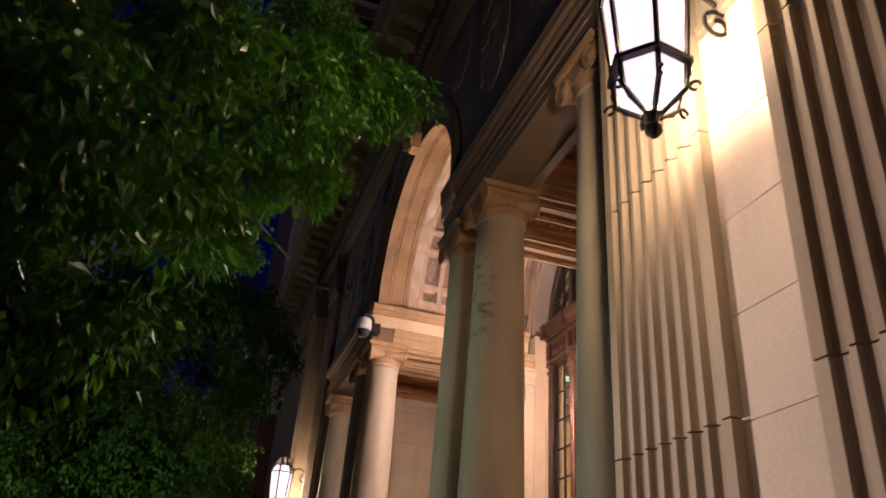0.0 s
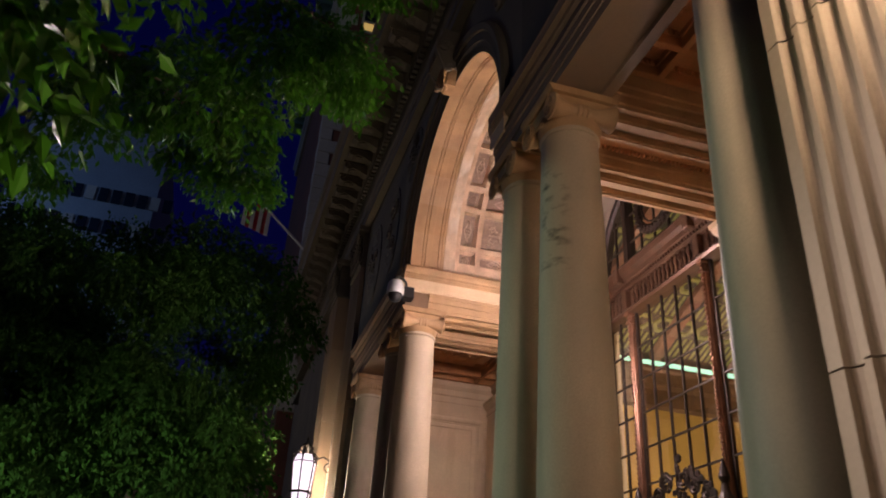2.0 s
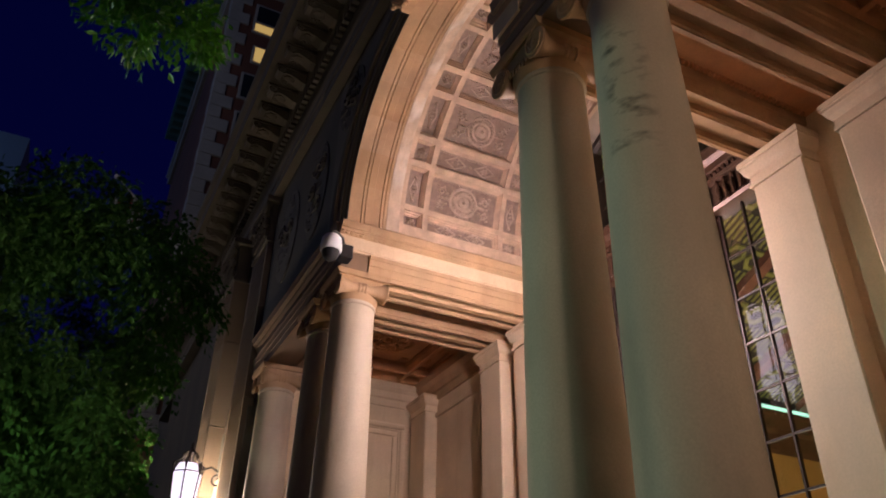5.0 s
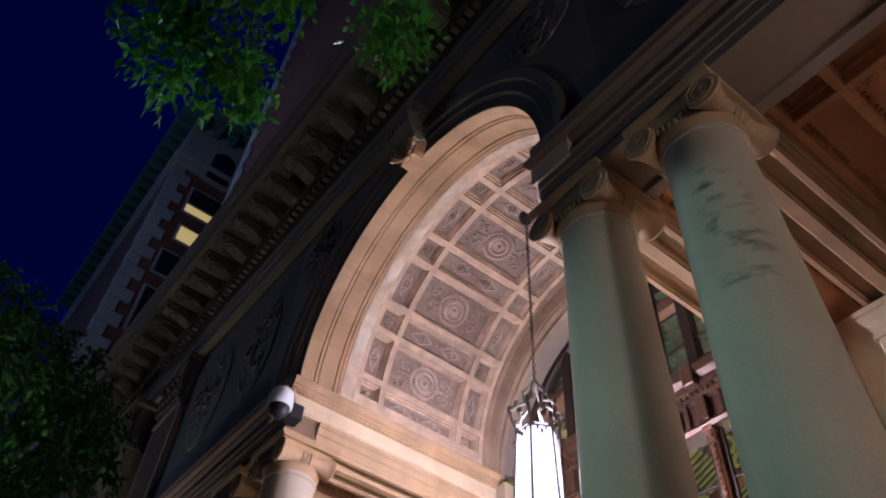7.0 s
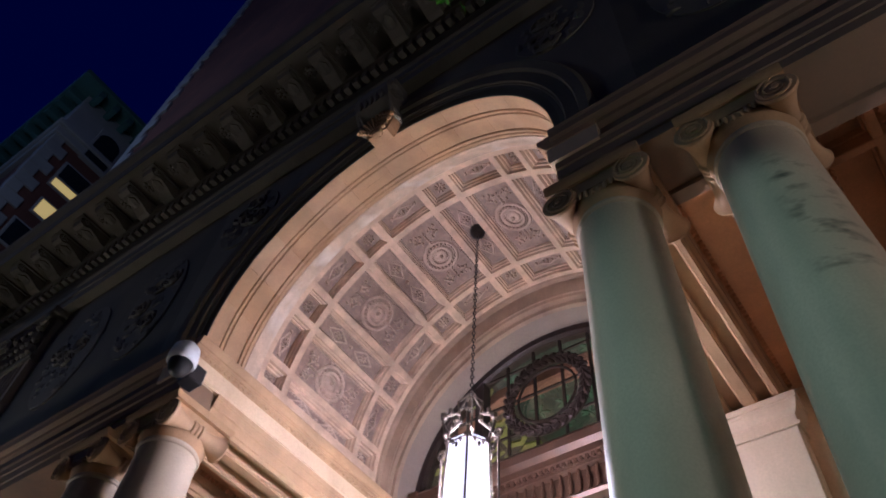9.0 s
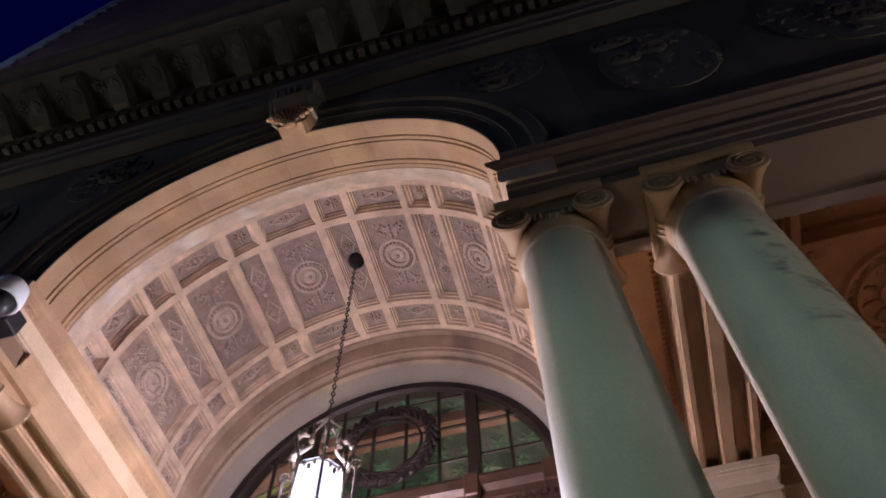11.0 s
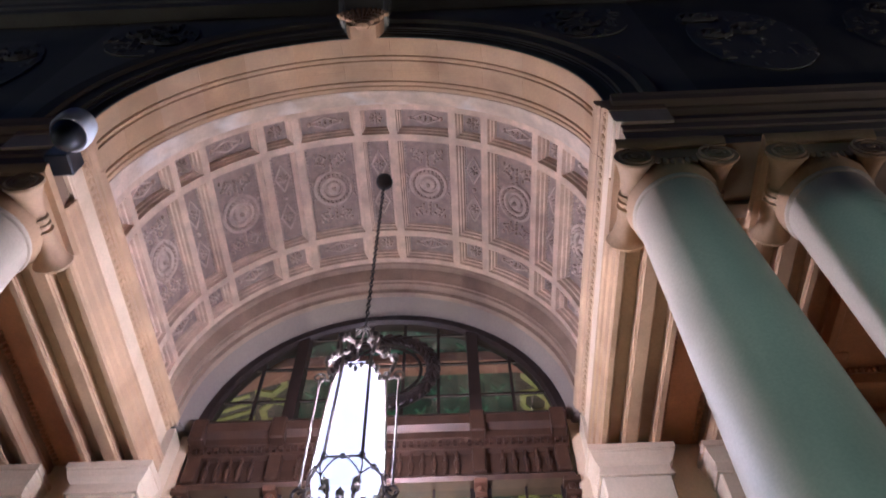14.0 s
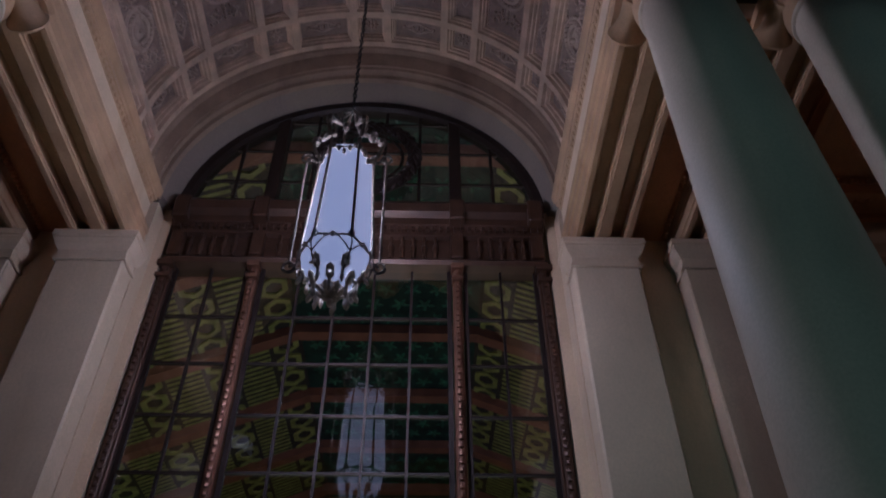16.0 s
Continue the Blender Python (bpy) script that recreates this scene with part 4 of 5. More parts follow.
def moulded_post(y, w, z0, z1, d=0.12):
    bm = bmesh.new()
    box(bm, SCREEN - d / 2, SCREEN + d / 2, y - w / 2, y + w / 2, z0, z1, 0.008)
    box(bm, SCREEN - d / 2 - 0.02, SCREEN, y - w * 0.28, y + w * 0.28, z0, z1 - 0.02, 0.008)
    n = int((z1 - z0) / 0.055)
    for i in range(n):
        ball(bm, (SCREEN - d / 2 - 0.022, y, z0 + 0.03 + i * 0.055), 0.024, (0.7, 0.9, 0.85), 6)
    box(bm, SCREEN - d / 2 - 0.04, SCREEN, y - w * 0.62, y + w * 0.62, z1 - 0.16, z1 - 0.12, 0.006)
    box(bm, SCREEN - d / 2 - 0.05, SCREEN, y - w * 0.7, y + w * 0.7, z1 - 0.05, z1, 0.006)
    return bm


for y in (-MULL, MULL):
    part("mullion", moulded_post(YC + y, 0.07, 0.15, TR0 + 0.02), MULLION, screen, "beaded red-brown bronze mullion")
for y in (-HW + 0.03, HW - 0.03):
    part("jamb", moulded_post(YC + y, 0.09, 0.15, TR0 + 0.02), BRONZE, screen, "beaded red-brown bronze jamb")
bm = bmesh.new()
prism(bm, [(SCREEN + 0.08, TR0), (SCREEN - 0.10, TR0), (SCREEN - 0.12, TR0 + 0.03), (SCREEN - 0.10, TR0 + 0.06), (SCREEN - 0.06, TR0 + 0.07), (SCREEN - 0.06, TR0 + 0.29), (SCREEN - 0.10, TR0 + 0.31), (SCREEN - 0.11, TR0 + 0.36), (SCREEN - 0.15, TR0 + 0.38), (SCREEN - 0.155, TR0 + 0.44), (SCREEN - 0.20, TR0 + 0.48), (SCREEN - 0.22, TR0 + 0.55), (SCREEN - 0.19, TR1), (SCREEN + 0.08, TR1)], "y", YC - HW, YC + HW)
for y in (-MULL, MULL, -HW + 0.07, HW - 0.07):
    box(bm, SCREEN - 0.13, SCREEN, YC + y - 0.05, YC + y + 0.05, TR0 + 0.06, TR0 + 0.30, 0.008)
    box(bm, SCREEN - 0.235, SCREEN, YC + y - 0.06, YC + y + 0.06, TR0 + 0.37, TR0 + 0.595, 0.012)
for i in range(52):
    box(bm, SCREEN - 0.135, SCREEN - 0.1, YC - HW + 0.02 + i * 0.0555, YC - HW + 0.05 + i * 0.0555, TR0 + 0.335, TR0 + 0.375)
transom = part("transom", bm, BRONZE, screen, "red-brown bronze entablature with small balusters")
bm = bmesh.new()
lathe(bm, [(0.016, 0.0), (0.018, 0.02), (0.010, 0.03), (0.022, 0.08), (0.024, 0.11), (0.010, 0.16), (0.014, 0.19), (0.018, 0.21)], 8)
bal = finish("baluster", bm, BRONZE, transom)
ys = [YC - HW + 0.17 + 0.086 * i for i in range(32)]
ys = [y for y in ys if min(abs(y - YC - MULL), abs(y - YC + MULL)) > 0.10]
bal.matrix_basis = pose(SCREEN - 0.085, ys[0], TR0 + 0.075)
for y in ys[1:]:
    shared("baluster", bal.data, transom, pose(SCREEN - 0.085, y, TR0 + 0.075))
# fanlight
bm = bmesh.new()
sweep(bm, [(SCREEN - 0.07, 1.44), (SCREEN - 0.07, 1.51), (SCREEN + 0.07, 1.51), (SCREEN + 0.07, 1.44), (SCREEN - 0.03, 1.42)], SPRING + 0.03, -90, 90, 40)
for y in (-MULL, MULL):
    box(bm, SCREEN - 0.06, SCREEN + 0.06, YC + y - 0.05, YC + y + 0.05, TR1 - 0.01, SPRING + 0.03 + math.sqrt(1.45 ** 2 - MULL ** 2))
part("fanlight_frame", bm, DARK_BRONZE, screen, "dark bronze arched fanlight frame")
for y in (-1.09, -0.462, -0.154, 0.154, 0.462, 1.09):
    bm = bmesh.new()
    box(bm, SCREEN - 0.012, SCREEN + 0.012, YC + y - 0.013, YC + y + 0.013, TR1, SPRING + 0.03 + math.sqrt(1.45 ** 2 - y * y))
    part("fanlight_bar", bm, DARK_BRONZE, screen)
for j in range(1, 4):
    z = TR1 + 0.403 * j
    w = math.sqrt(max(0.01, 1.45 ** 2 - (z - SPRING - 0.03) ** 2))
    bm = bmesh.new()
    box(bm, SCREEN - 0.010, SCREEN + 0.010, YC - w, YC + w, z - 0.010, z + 0.010)
    part("fanlight_bar", bm, DARK_BRONZE, screen)
WZ, WR = 6.70, 0.42
bm = bmesh.new()
tube(bm, [(SCREEN - 0.05, YC + WR * math.cos(a * math.pi / 20), WZ + WR * math.sin(a * math.pi / 20)) for a in range(41)], 0.045, 8)
tube(bm, [(SCREEN - 0.06, YC + (WR - 0.105) * math.cos(a * math.pi / 20), WZ + (WR - 0.105) * math.sin(a * math.pi / 20)) for a in range(41)], 0.014, 6)
wreath = part("wreath", bm, DARK_BRONZE, screen, "dark bronze leaf wreath")
bm = bmesh.new()
blob(bm, Matrix.Diagonal((0.030, 0.030, 0.062, 1)), 6)
leaf_piece = None
for k in range(32):
    a = 2 * math.pi * k / 32
    for out, tip in ((0.030, -32), (-0.030, 32)):
        m = Matrix.Translation((SCREEN - 0.075, YC + (WR + out) * math.cos(a), WZ + (WR + out) * math.sin(a))) @ Matrix.Rotation(a + radians(tip), 4, "X")
        if leaf_piece is None:
            leaf_piece = part("leaf", bm, DARK_BRONZE, wreath)
            leaf_piece.matrix_basis = m
        else:
            shared("leaf", leaf_piece.data, wreath, m)
# glazing of the lower part
for y0, y1, n in ((-HW + 0.09, -MULL - 0.06, 2), (-MULL + 0.06, MULL - 0.06, 5), (MULL + 0.06, HW - 0.09, 2)):
    for i in range(n + 1):
        y = y0 + (y1 - y0) * i / n
        w = 0.009 if 0 < i < n else 0.017
        bm = bmesh.new()
        box(bm, SCREEN - 0.016, SCREEN + 0.016, YC + y - w, YC + y + w, 0.3, TR0)
        part("glazing_bar", bm, DARK_BRONZE, screen)
    for k in range(-9, 2):
        z = 4.97 + 0.403 * k
        if 0.4 < z < TR0 - 0.05:
            bm = bmesh.new()
            box(bm, SCREEN - 0.013, SCREEN + 0.013, YC + y0, YC + y1, z - 0.009, z + 0.009)
            part("glazing_bar", bm, DARK_BRONZE, screen)
rng = random.Random(3)
for y0, y1, n in ((-HW + 0.09, -MULL - 0.06, 2), (-MULL + 0.06, MULL - 0.06, 5), (MULL + 0.06, HW - 0.09, 2)):
    for i in range(n):
        a, b = y0 + (y1 - y0) * i / n, y0 + (y1 - y0) * (i + 1) / n
        for k in range(-5, 2):
            z0, z1 = 4.97 + 0.403 * k, 4.97 + 0.403 * (k + 1)
            t1, t2 = rng.uniform(-0.0012, 0.0012), rng.uniform(-0.0012, 0.0012)
            bm = bmesh.new()
            z1 = min(z1, TR0 + 0.01)
            vs = [bm.verts.new(p) for p in ((SCREEN - t2, YC + a, z1), (SCREEN + t2, YC + b, z1), (SCREEN - t1, YC + b, z0), (SCREEN + t1, YC + a, z0))]
            bm.faces.new(vs)
            p = finish("pane", bm, GLASS, screen, recalc=False)
            p.visible_shadow = False
bm = bmesh.new()
vs = [bm.verts.new((SCREEN + 0.004, YC + 1.45 * math.sin(radians(a)), SPRING + 0.03 + 1.45 * math.cos(radians(a)))) for a in range(-90, 91, 6)]
bm.faces.new(vs)
bm.normal_update()
if bm.faces[:][0].normal.x > 0:
    bmesh.ops.reverse_faces(bm, faces=bm.faces[:])
finish("fanlight_pane", bm, GLASS, screen, recalc=False).visible_shadow = False
# door head with its crest
bm = bmesh.new()
box(bm, SCREEN - 0.16, SCREEN, YC - 0.72, YC + 0.72, 2.86, 2.98, 0.015)
box(bm, SCREEN - 0.20, SCREEN, YC - 0.74, YC + 0.74, 2.94, 2.99, 0.012)
rng = random.Random(5)
for i in range(70):
    f = rng.uniform(-1, 1)
    top = 0.45 * (1 - abs(f)) ** 0.8 + 0.06
    ball(bm, (SCREEN - 0.10, YC + 0.62 * f, 3.0 + rng.uniform(0, top)), rng.uniform(0.025, 0.05), (0.7, 1, 1.1), 6)
for q in (-1, 1):
    for j in range(3):
        tube(bm, spiral((SCREEN - 0.12, YC + q * (0.15 + 0.18 * j), 3.12 - 0.02 * j + 0.06 * (2 - j)), 0.10 - 0.015 * j, 0.02, 1.8, "yz", 20, q), 0.018, 5)
for i in range(60):
    ball(bm, (SCREEN - 0.10, YC + rng.uniform(-0.66, 0.66), 2.80 - rng.uniform(0, 0.35)), rng.uniform(0.02, 0.04), (0.7, 1, 1.1), 6)
part("crest", bm, DARK_BRONZE, screen, "dark scrolled bronze crest over the door")
for y in (-MULL, MULL):
    bm = bmesh.new()
    lathe(bm, [(0.03, 2.7), (0.06, 2.75), (0.04, 2.85), (0.09, 2.95), (0.05, 3.02), (0.03, 3.1), (0.055, 3.16), (0.03, 3.25), (0.01, 3.32)], 10, (SCREEN - 0.1, YC + y, 0))
    part("finial", bm, DARK_BRONZE, screen, "dark turned bronze finial")

# ---- the hall behind the glass ----
HX0, HX1, HD, EAVE, FLAT, FLATZ = 4.92, 15.0, 5.0, 6.85, 1.3, 8.35
for s, name in SIDES:
    bm = bmesh.new()
    box(bm, HX0, HX1, HD, HD + 0.3, 0.15, 6.1)
    setting("wall_hall_" + name, side_y(bm, s), OCHRE, "warm ochre plaster wall of the lit hall")
    bm = bmesh.new()
    prism(bm, [(HD, 5.75), (HD - 0.08, 5.8), (HD - 0.10, 6.1), (HD - 0.2, 6.15), (HD - 0.24, 6.38), (HD - 0.30, 6.42), (HD - 0.30, 6.48), (HD + 0.3, 6.48), (HD + 0.3, 5.75)], "x", HX0, HX1)
    for i in range(40):
        box(bm, HX0 + 0.25 * i, HX0 + 0.25 * i + 0.1, HD - 0.22, HD - 0.05, 6.18, 6.32)
    setting("trim_hall_" + name, side_y(bm, s), HALL_TRIM, "dark brown carved cornice inside the hall", "trim")
    bm = bmesh.new()
    box(bm, HX0, HX1, HD - 0.07, HD - 0.04, 6.50, 6.67)
    tagged(finish("cove_light", side_y(bm, s), COVE), "greenish white glowing cove light along the cornice", "light")
    bm = bmesh.new()
    prism(bm, [(HD, EAVE), (FLAT, FLATZ), (FLAT, FLATZ + 0.1), (HD, EAVE + 0.1)], "x", HX0, HX1)
    setting("ceiling_slope_" + name, side_y(bm, s), HALL_WOOD, "dark painted sloping timber ceiling of the hall", "ceiling")
    # painted rafters with hexagon chains
    bm = bmesh.new()
    slope = Vector((0, FLAT - HD, FLATZ - EAVE))
    k = 0
    x = HX0 + 0.1
    while x < HX1 - 0.2:
        for f0 in (0.0, 0.25, 0.50, 0.75):
            ya, yb = HD + (FLAT - HD) * f0, HD + (FLAT - HD) * (f0 + 0.125)
            za, zb = EAVE + (FLATZ - EAVE) * f0, EAVE + (FLATZ - EAVE) * (f0 + 0.125)
            prism(bm, [(ya, za - 0.012), (yb, zb - 0.012), (yb, zb + 0.02), (ya, za + 0.02)], "x", x, x + 0.05)
        x += 0.115
    setting("ceiling_rafters_" + name, side_y(bm, s), HALL_YELLOW, "yellow-green painted rafters of the hall ceiling", "ceiling")
    bm = bmesh.new()
    for f in (0.19, 0.44, 0.69, 0.94):
        c = Vector((0, HD, EAVE - 0.03)) + slope * f
        x = HX0 + 0.3
        while x < HX1 - 0.3:
            rims = []
            for r, lift in ((0.215, 0.0), (0.130, 0.0), (0.130, 0.03), (0.215, 0.03)):
                ring_ = []
                for i in range(6):
                    q = c + slope.normalized() * (r * math.sin(i * math.pi / 3))
                    ring_.append(bm.verts.new((x + r * math.cos(i * math.pi / 3), q.y, q.z + lift)))
                rims.append(ring_)
            for k in range(4):
                for i in range(6):
                    lo, hi = rims[k], rims[(k + 1) % 4]
                    bm.faces.new((lo[i], lo[(i + 1) % 6], hi[(i + 1) % 6], hi[i]))
            x += 0.44
    setting("ceiling_stars_" + name, side_y(bm, s), HALL_YELLOW, "painted yellow hexagon chains on the hall ceiling", "ceiling")
bm = bmesh.new()
box(bm, HX0, HX1, YC - FLAT, YC + FLAT, FLATZ, FLATZ + 0.1)
setting("ceiling_hall", bm, HALL_GREEN, "dark green painted flat panel of the hall ceiling", "ceiling")
bm = bmesh.new()
rng = random.Random(12)
for i in range(30):
    for j in range(-3, 4):
        x, y = HX0 + 0.2 + 0.33 * i, YC + 0.36 * j + (0.18 if i % 2 else 0)
        if abs(y - YC) < FLAT - 0.1:
            for k in range(5):
                a = 1.257 * k + rng.uniform(-0.3, 0.3)
                blob(bm, Matrix.Translation((x + 0.07 * math.cos(a), y + 0.07 * math.sin(a), FLATZ)) @ Matrix.Rotation(a, 4, "Z") @ Matrix.Diagonal((0.075, 0.03, 0.02, 1)), 6)
setting("ceiling_leaves", bm, HALL_LEAF, "green painted leaf sprays on the hall's flat ceiling", "ceiling")
for i in range(6):
    bm = bmesh.new()
    x = HX0 + 0.9 + 1.7 * i
    low = [(-HD, EAVE - 0.16), (-FLAT, FLATZ - 0.16), (FLAT, FLATZ - 0.16), (HD, EAVE - 0.16)]
    prism(bm, [(YC + u, v) for u, v in low + [(u, v + 0.15) for u, v in reversed(low)]], "x", x, x + 0.2)
    tagged(finish("ceiling_beam", bm, HALL_RED), "salmon-brown painted beam under the hall's gabled ceiling", "beam", "beams of the hall ceiling")
bm = bmesh.new()
box(bm, HX1, HX1 + 0.3, YC - HD, YC + HD, 0.15, 8.6)
setting("wall_hall_far", bm, OCHRE, "ochre plaster far wall of the hall")

# ---- lanterns ----


def hexagon(r, z, turn=0.0):
    return [(r * math.cos(math.pi * i / 3 + turn), r * math.sin(math.pi * i / 3 + turn), z) for i in range(6)]


def lantern_body(e, levels, glass_levels, bar, mats):
    """Six-sided glass with bars along its edges; levels are (radius, height)."""
    for (r0, z0), (r1, z1) in zip(glass_levels, glass_levels[1:]):
        lo, hi = hexagon(r0, z0), hexagon(r1, z1)
        for i in range(6):
            bm = bmesh.new()
            j = (i + 1) % 6
            bm.faces.new([bm.verts.new(p) for p in (lo[i], lo[j], hi[j], hi[i])])
            p = part("pane", bm, LANTERN_GLASS, e, "glowing white glass pane")
            p.visible_shadow = False
    bm = bmesh.new()
    for (r0, z0), (r1, z1) in zip(levels, levels[1:]):
        lo, hi = hexagon(r0, z0), hexagon(r1, z1)
        for i in range(6):
            tube(bm, [lo[i], hi[i]], bar, 5)
    for r, z in levels[2:-1]:
        h = hexagon(r, z)
        for i in range(6):
            tube(bm, [h[i], h[(i + 1) % 6]], bar * 0.8, 5)
    part("frame", bm, mats, e, "slender dark metal frame")


def hanging_lantern():
    e = thing("hanging_lantern", "glowing hexagonal hanging lantern in gilt iron tracery", "lantern", LANTERN, 30)
    lantern_body(e, [(0.225, 0.34), (0.225, 0.341), (0.225, 0.342), (0.186, 1.10), (0.196, 1.18)], [(0.09, 0.10), (0.18, 0.18), (0.215, 0.34), (0.176, 1.13)], 0.011, LANTERN_METAL)
    # bottom leaves and drops
    bm = bmesh.new()
    for i in range(12):
        a = math.pi * i / 6
        r = 0.13 if i % 2 else 0.17
        c, s_ = math.cos(a), math.sin(a)
        low = 0.0 if i % 2 else 0.06
        blob(bm, Matrix.Translation((r * c, r * s_, 0.13 + low)) @ Matrix.Rotation(a, 4, "Z") @ Matrix.Rotation(0.5, 4, "Y") @ Matrix.Diagonal((0.018, 0.034, 0.055, 1)), 6)
        blob(bm, Matrix.Translation(((r + 0.03) * c, (r + 0.03) * s_, 0.10 + low)) @ Matrix.Rotation(a, 4, "Z") @ Matrix.Rotation(-0.6, 4, "Y") @ Matrix.Diagonal((0.014, 0.022, 0.034, 1)), 6)
        lathe(bm, [(0.004, 0.0), (0.016, 0.03), (0.010, 0.06), (0.014, 0.10)], 6, (r * c * 0.85, r * s_ * 0.85, low))
    for i in range(8):
        a = math.pi * i / 4
        blob(bm, Matrix.Translation((0.07 * math.cos(a), 0.07 * math.sin(a), 0.075)) @ Matrix.Rotation(a, 4, "Z") @ Matrix.Rotation(0.9, 4, "Y") @ Matrix.Diagonal((0.014, 0.024, 0.045, 1)), 6)
    lathe(bm, [(0.006, -0.02), (0.022, 0.01), (0.014, 0.03), (0.05, 0.06), (0.06, 0.10), (0.10, 0.13), (0.11, 0.15)], 12)
    part("leaf_base", bm, PALE_GILT, e, "gilt iron leaf cluster with drops")
    bm = bmesh.new()
    for i in range(6):
        a = math.pi * i / 3
        c, s_ = math.cos(a), math.sin(a)
        # bars curving in below the waist, and a low arch between each two
        tube(bm, [(0.225 * c, 0.225 * s_, 0.34), (0.242 * c, 0.242 * s_, 0.27), (0.215 * c, 0.215 * s_, 0.19), (0.12 * c, 0.12 * s_, 0.12)], 0.006, 5)
        tube(bm, [(0.225 * math.cos(a + f * math.pi / 3), 0.225 * math.sin(a + f * math.pi / 3), 0.22 + 0.10 * math.sin(math.pi * f)) for f in (0, 0.15, 0.3, 0.5, 0.7, 0.85, 1)], 0.0055, 5)
        ball(bm, (0.22 * c, 0.22 * s_, 0.35), 0.024, (1, 1, 1.2), 6)
        b = a + math.pi / 6
        ball(bm, (0.20 * math.cos(b), 0.20 * math.sin(b), 0.34), 0.02, (1, 1, 1), 6)
        # lace hanging from the top edge
        for j in range(5):
            w = a + (j + 0.5) * math.pi / 15
            ball(bm, (0.178 * math.cos(w), 0.178 * math.sin(w), 1.11 - 0.035 * (2 - abs(j - 2))), 0.016, (1, 1, 1.8), 6)
    part("tracery", bm, LANTERN_METAL, e, "leafy gilt tracery")
    bm = bmesh.new()
    for i in range(6):
        a = math.pi * i / 3
        c, s_ = math.cos(a), math.sin(a)
        tube(bm, [(0.21 * c, 0.21 * s_, 1.170), (0.24 * c, 0.24 * s_, 1.263), (0.20 * c, 0.20 * s_, 1.342), (0.10 * c, 0.10 * s_, 1.395)], 0.014, 6)
        ball(bm, (0.235 * c, 0.235 * s_, 1.316), 0.034, (1, 1, 1.3), 6)
        ball(bm, (0.18 * c, 0.18 * s_, 1.382), 0.026, (1, 1, 1.6), 6)
        tube(bm, [(0.10 * c, 0.10 * s_, 1.395), (0.12 * c, 0.12 * s_, 1.501), (0.05 * c, 0.05 * s_, 1.580), (0.0, 0.0, 1.660)], 0.01, 5)
        b = a + math.pi / 6
        ball(bm, (0.20 * math.cos(b), 0.20 * math.sin(b), 1.249), 0.028, (1, 1, 1.4), 6)
    part("crown", bm, LANTERN_METAL, e, "leafy gilt iron crown")
    for a in (math.pi / 3, 4 * math.pi / 3):
        bm = bmesh.new()
        c, s_ = math.cos(a), math.sin(a)
        tube(bm, [(0.275 * c, 0.275 * s_, 0.28), (0.275 * c, 0.275 * s_, 1.13)], 0.010, 6)
        for z, up in ((0.25, 1), (1.15, -1)):
            tube(bm, [Vector((0.275 * c, 0.275 * s_, z)) + Vector((0.035 * math.cos(t) * c, 0.035 * math.cos(t) * s_, 0.035 * math.sin(t))) for t in [k * math.pi / 6 for k in range(13)]], 0.011, 5)
            tube(bm, [(0.275 * c, 0.275 * s_, z), (0.205 * c, 0.205 * s_, z + 0.04 * up)], 0.010, 5)
        part("side_rod", bm, LANTERN_METAL, e, "thin gilt side rod with curled ends")
    bm = bmesh.new()
    z = 1.64
    top = 7.81 - LANTERN[2]
    k = 0
    while z < top - 0.03:
        pts = []
        for i in range(9):
            a = 2 * math.pi * i / 8
            u, v = 0.014 * math.cos(a), 0.026 * math.sin(a)
            pts.append((u, 0, z + v) if k % 2 else (0, u, z + v))
        tube(bm, pts, 0.0055, 4)
        z += 0.042
        k += 1
    part("chain", bm, IRON, e, "dark iron chain")
    bm = bmesh.new()
    lathe(bm, [(0.02, top - 0.06), (0.05, top - 0.04), (0.075, top - 0.01), (0.085, top + 0.02), (0.085, top + 0.06)], 16)
    part("ceiling_rose", bm, IRON, e, "dark iron ceiling plate")
    e.matrix_basis = e.matrix_basis @ Matrix.Diagonal((0.89, 0.89, 1, 1))
    return e


hanging_lantern()


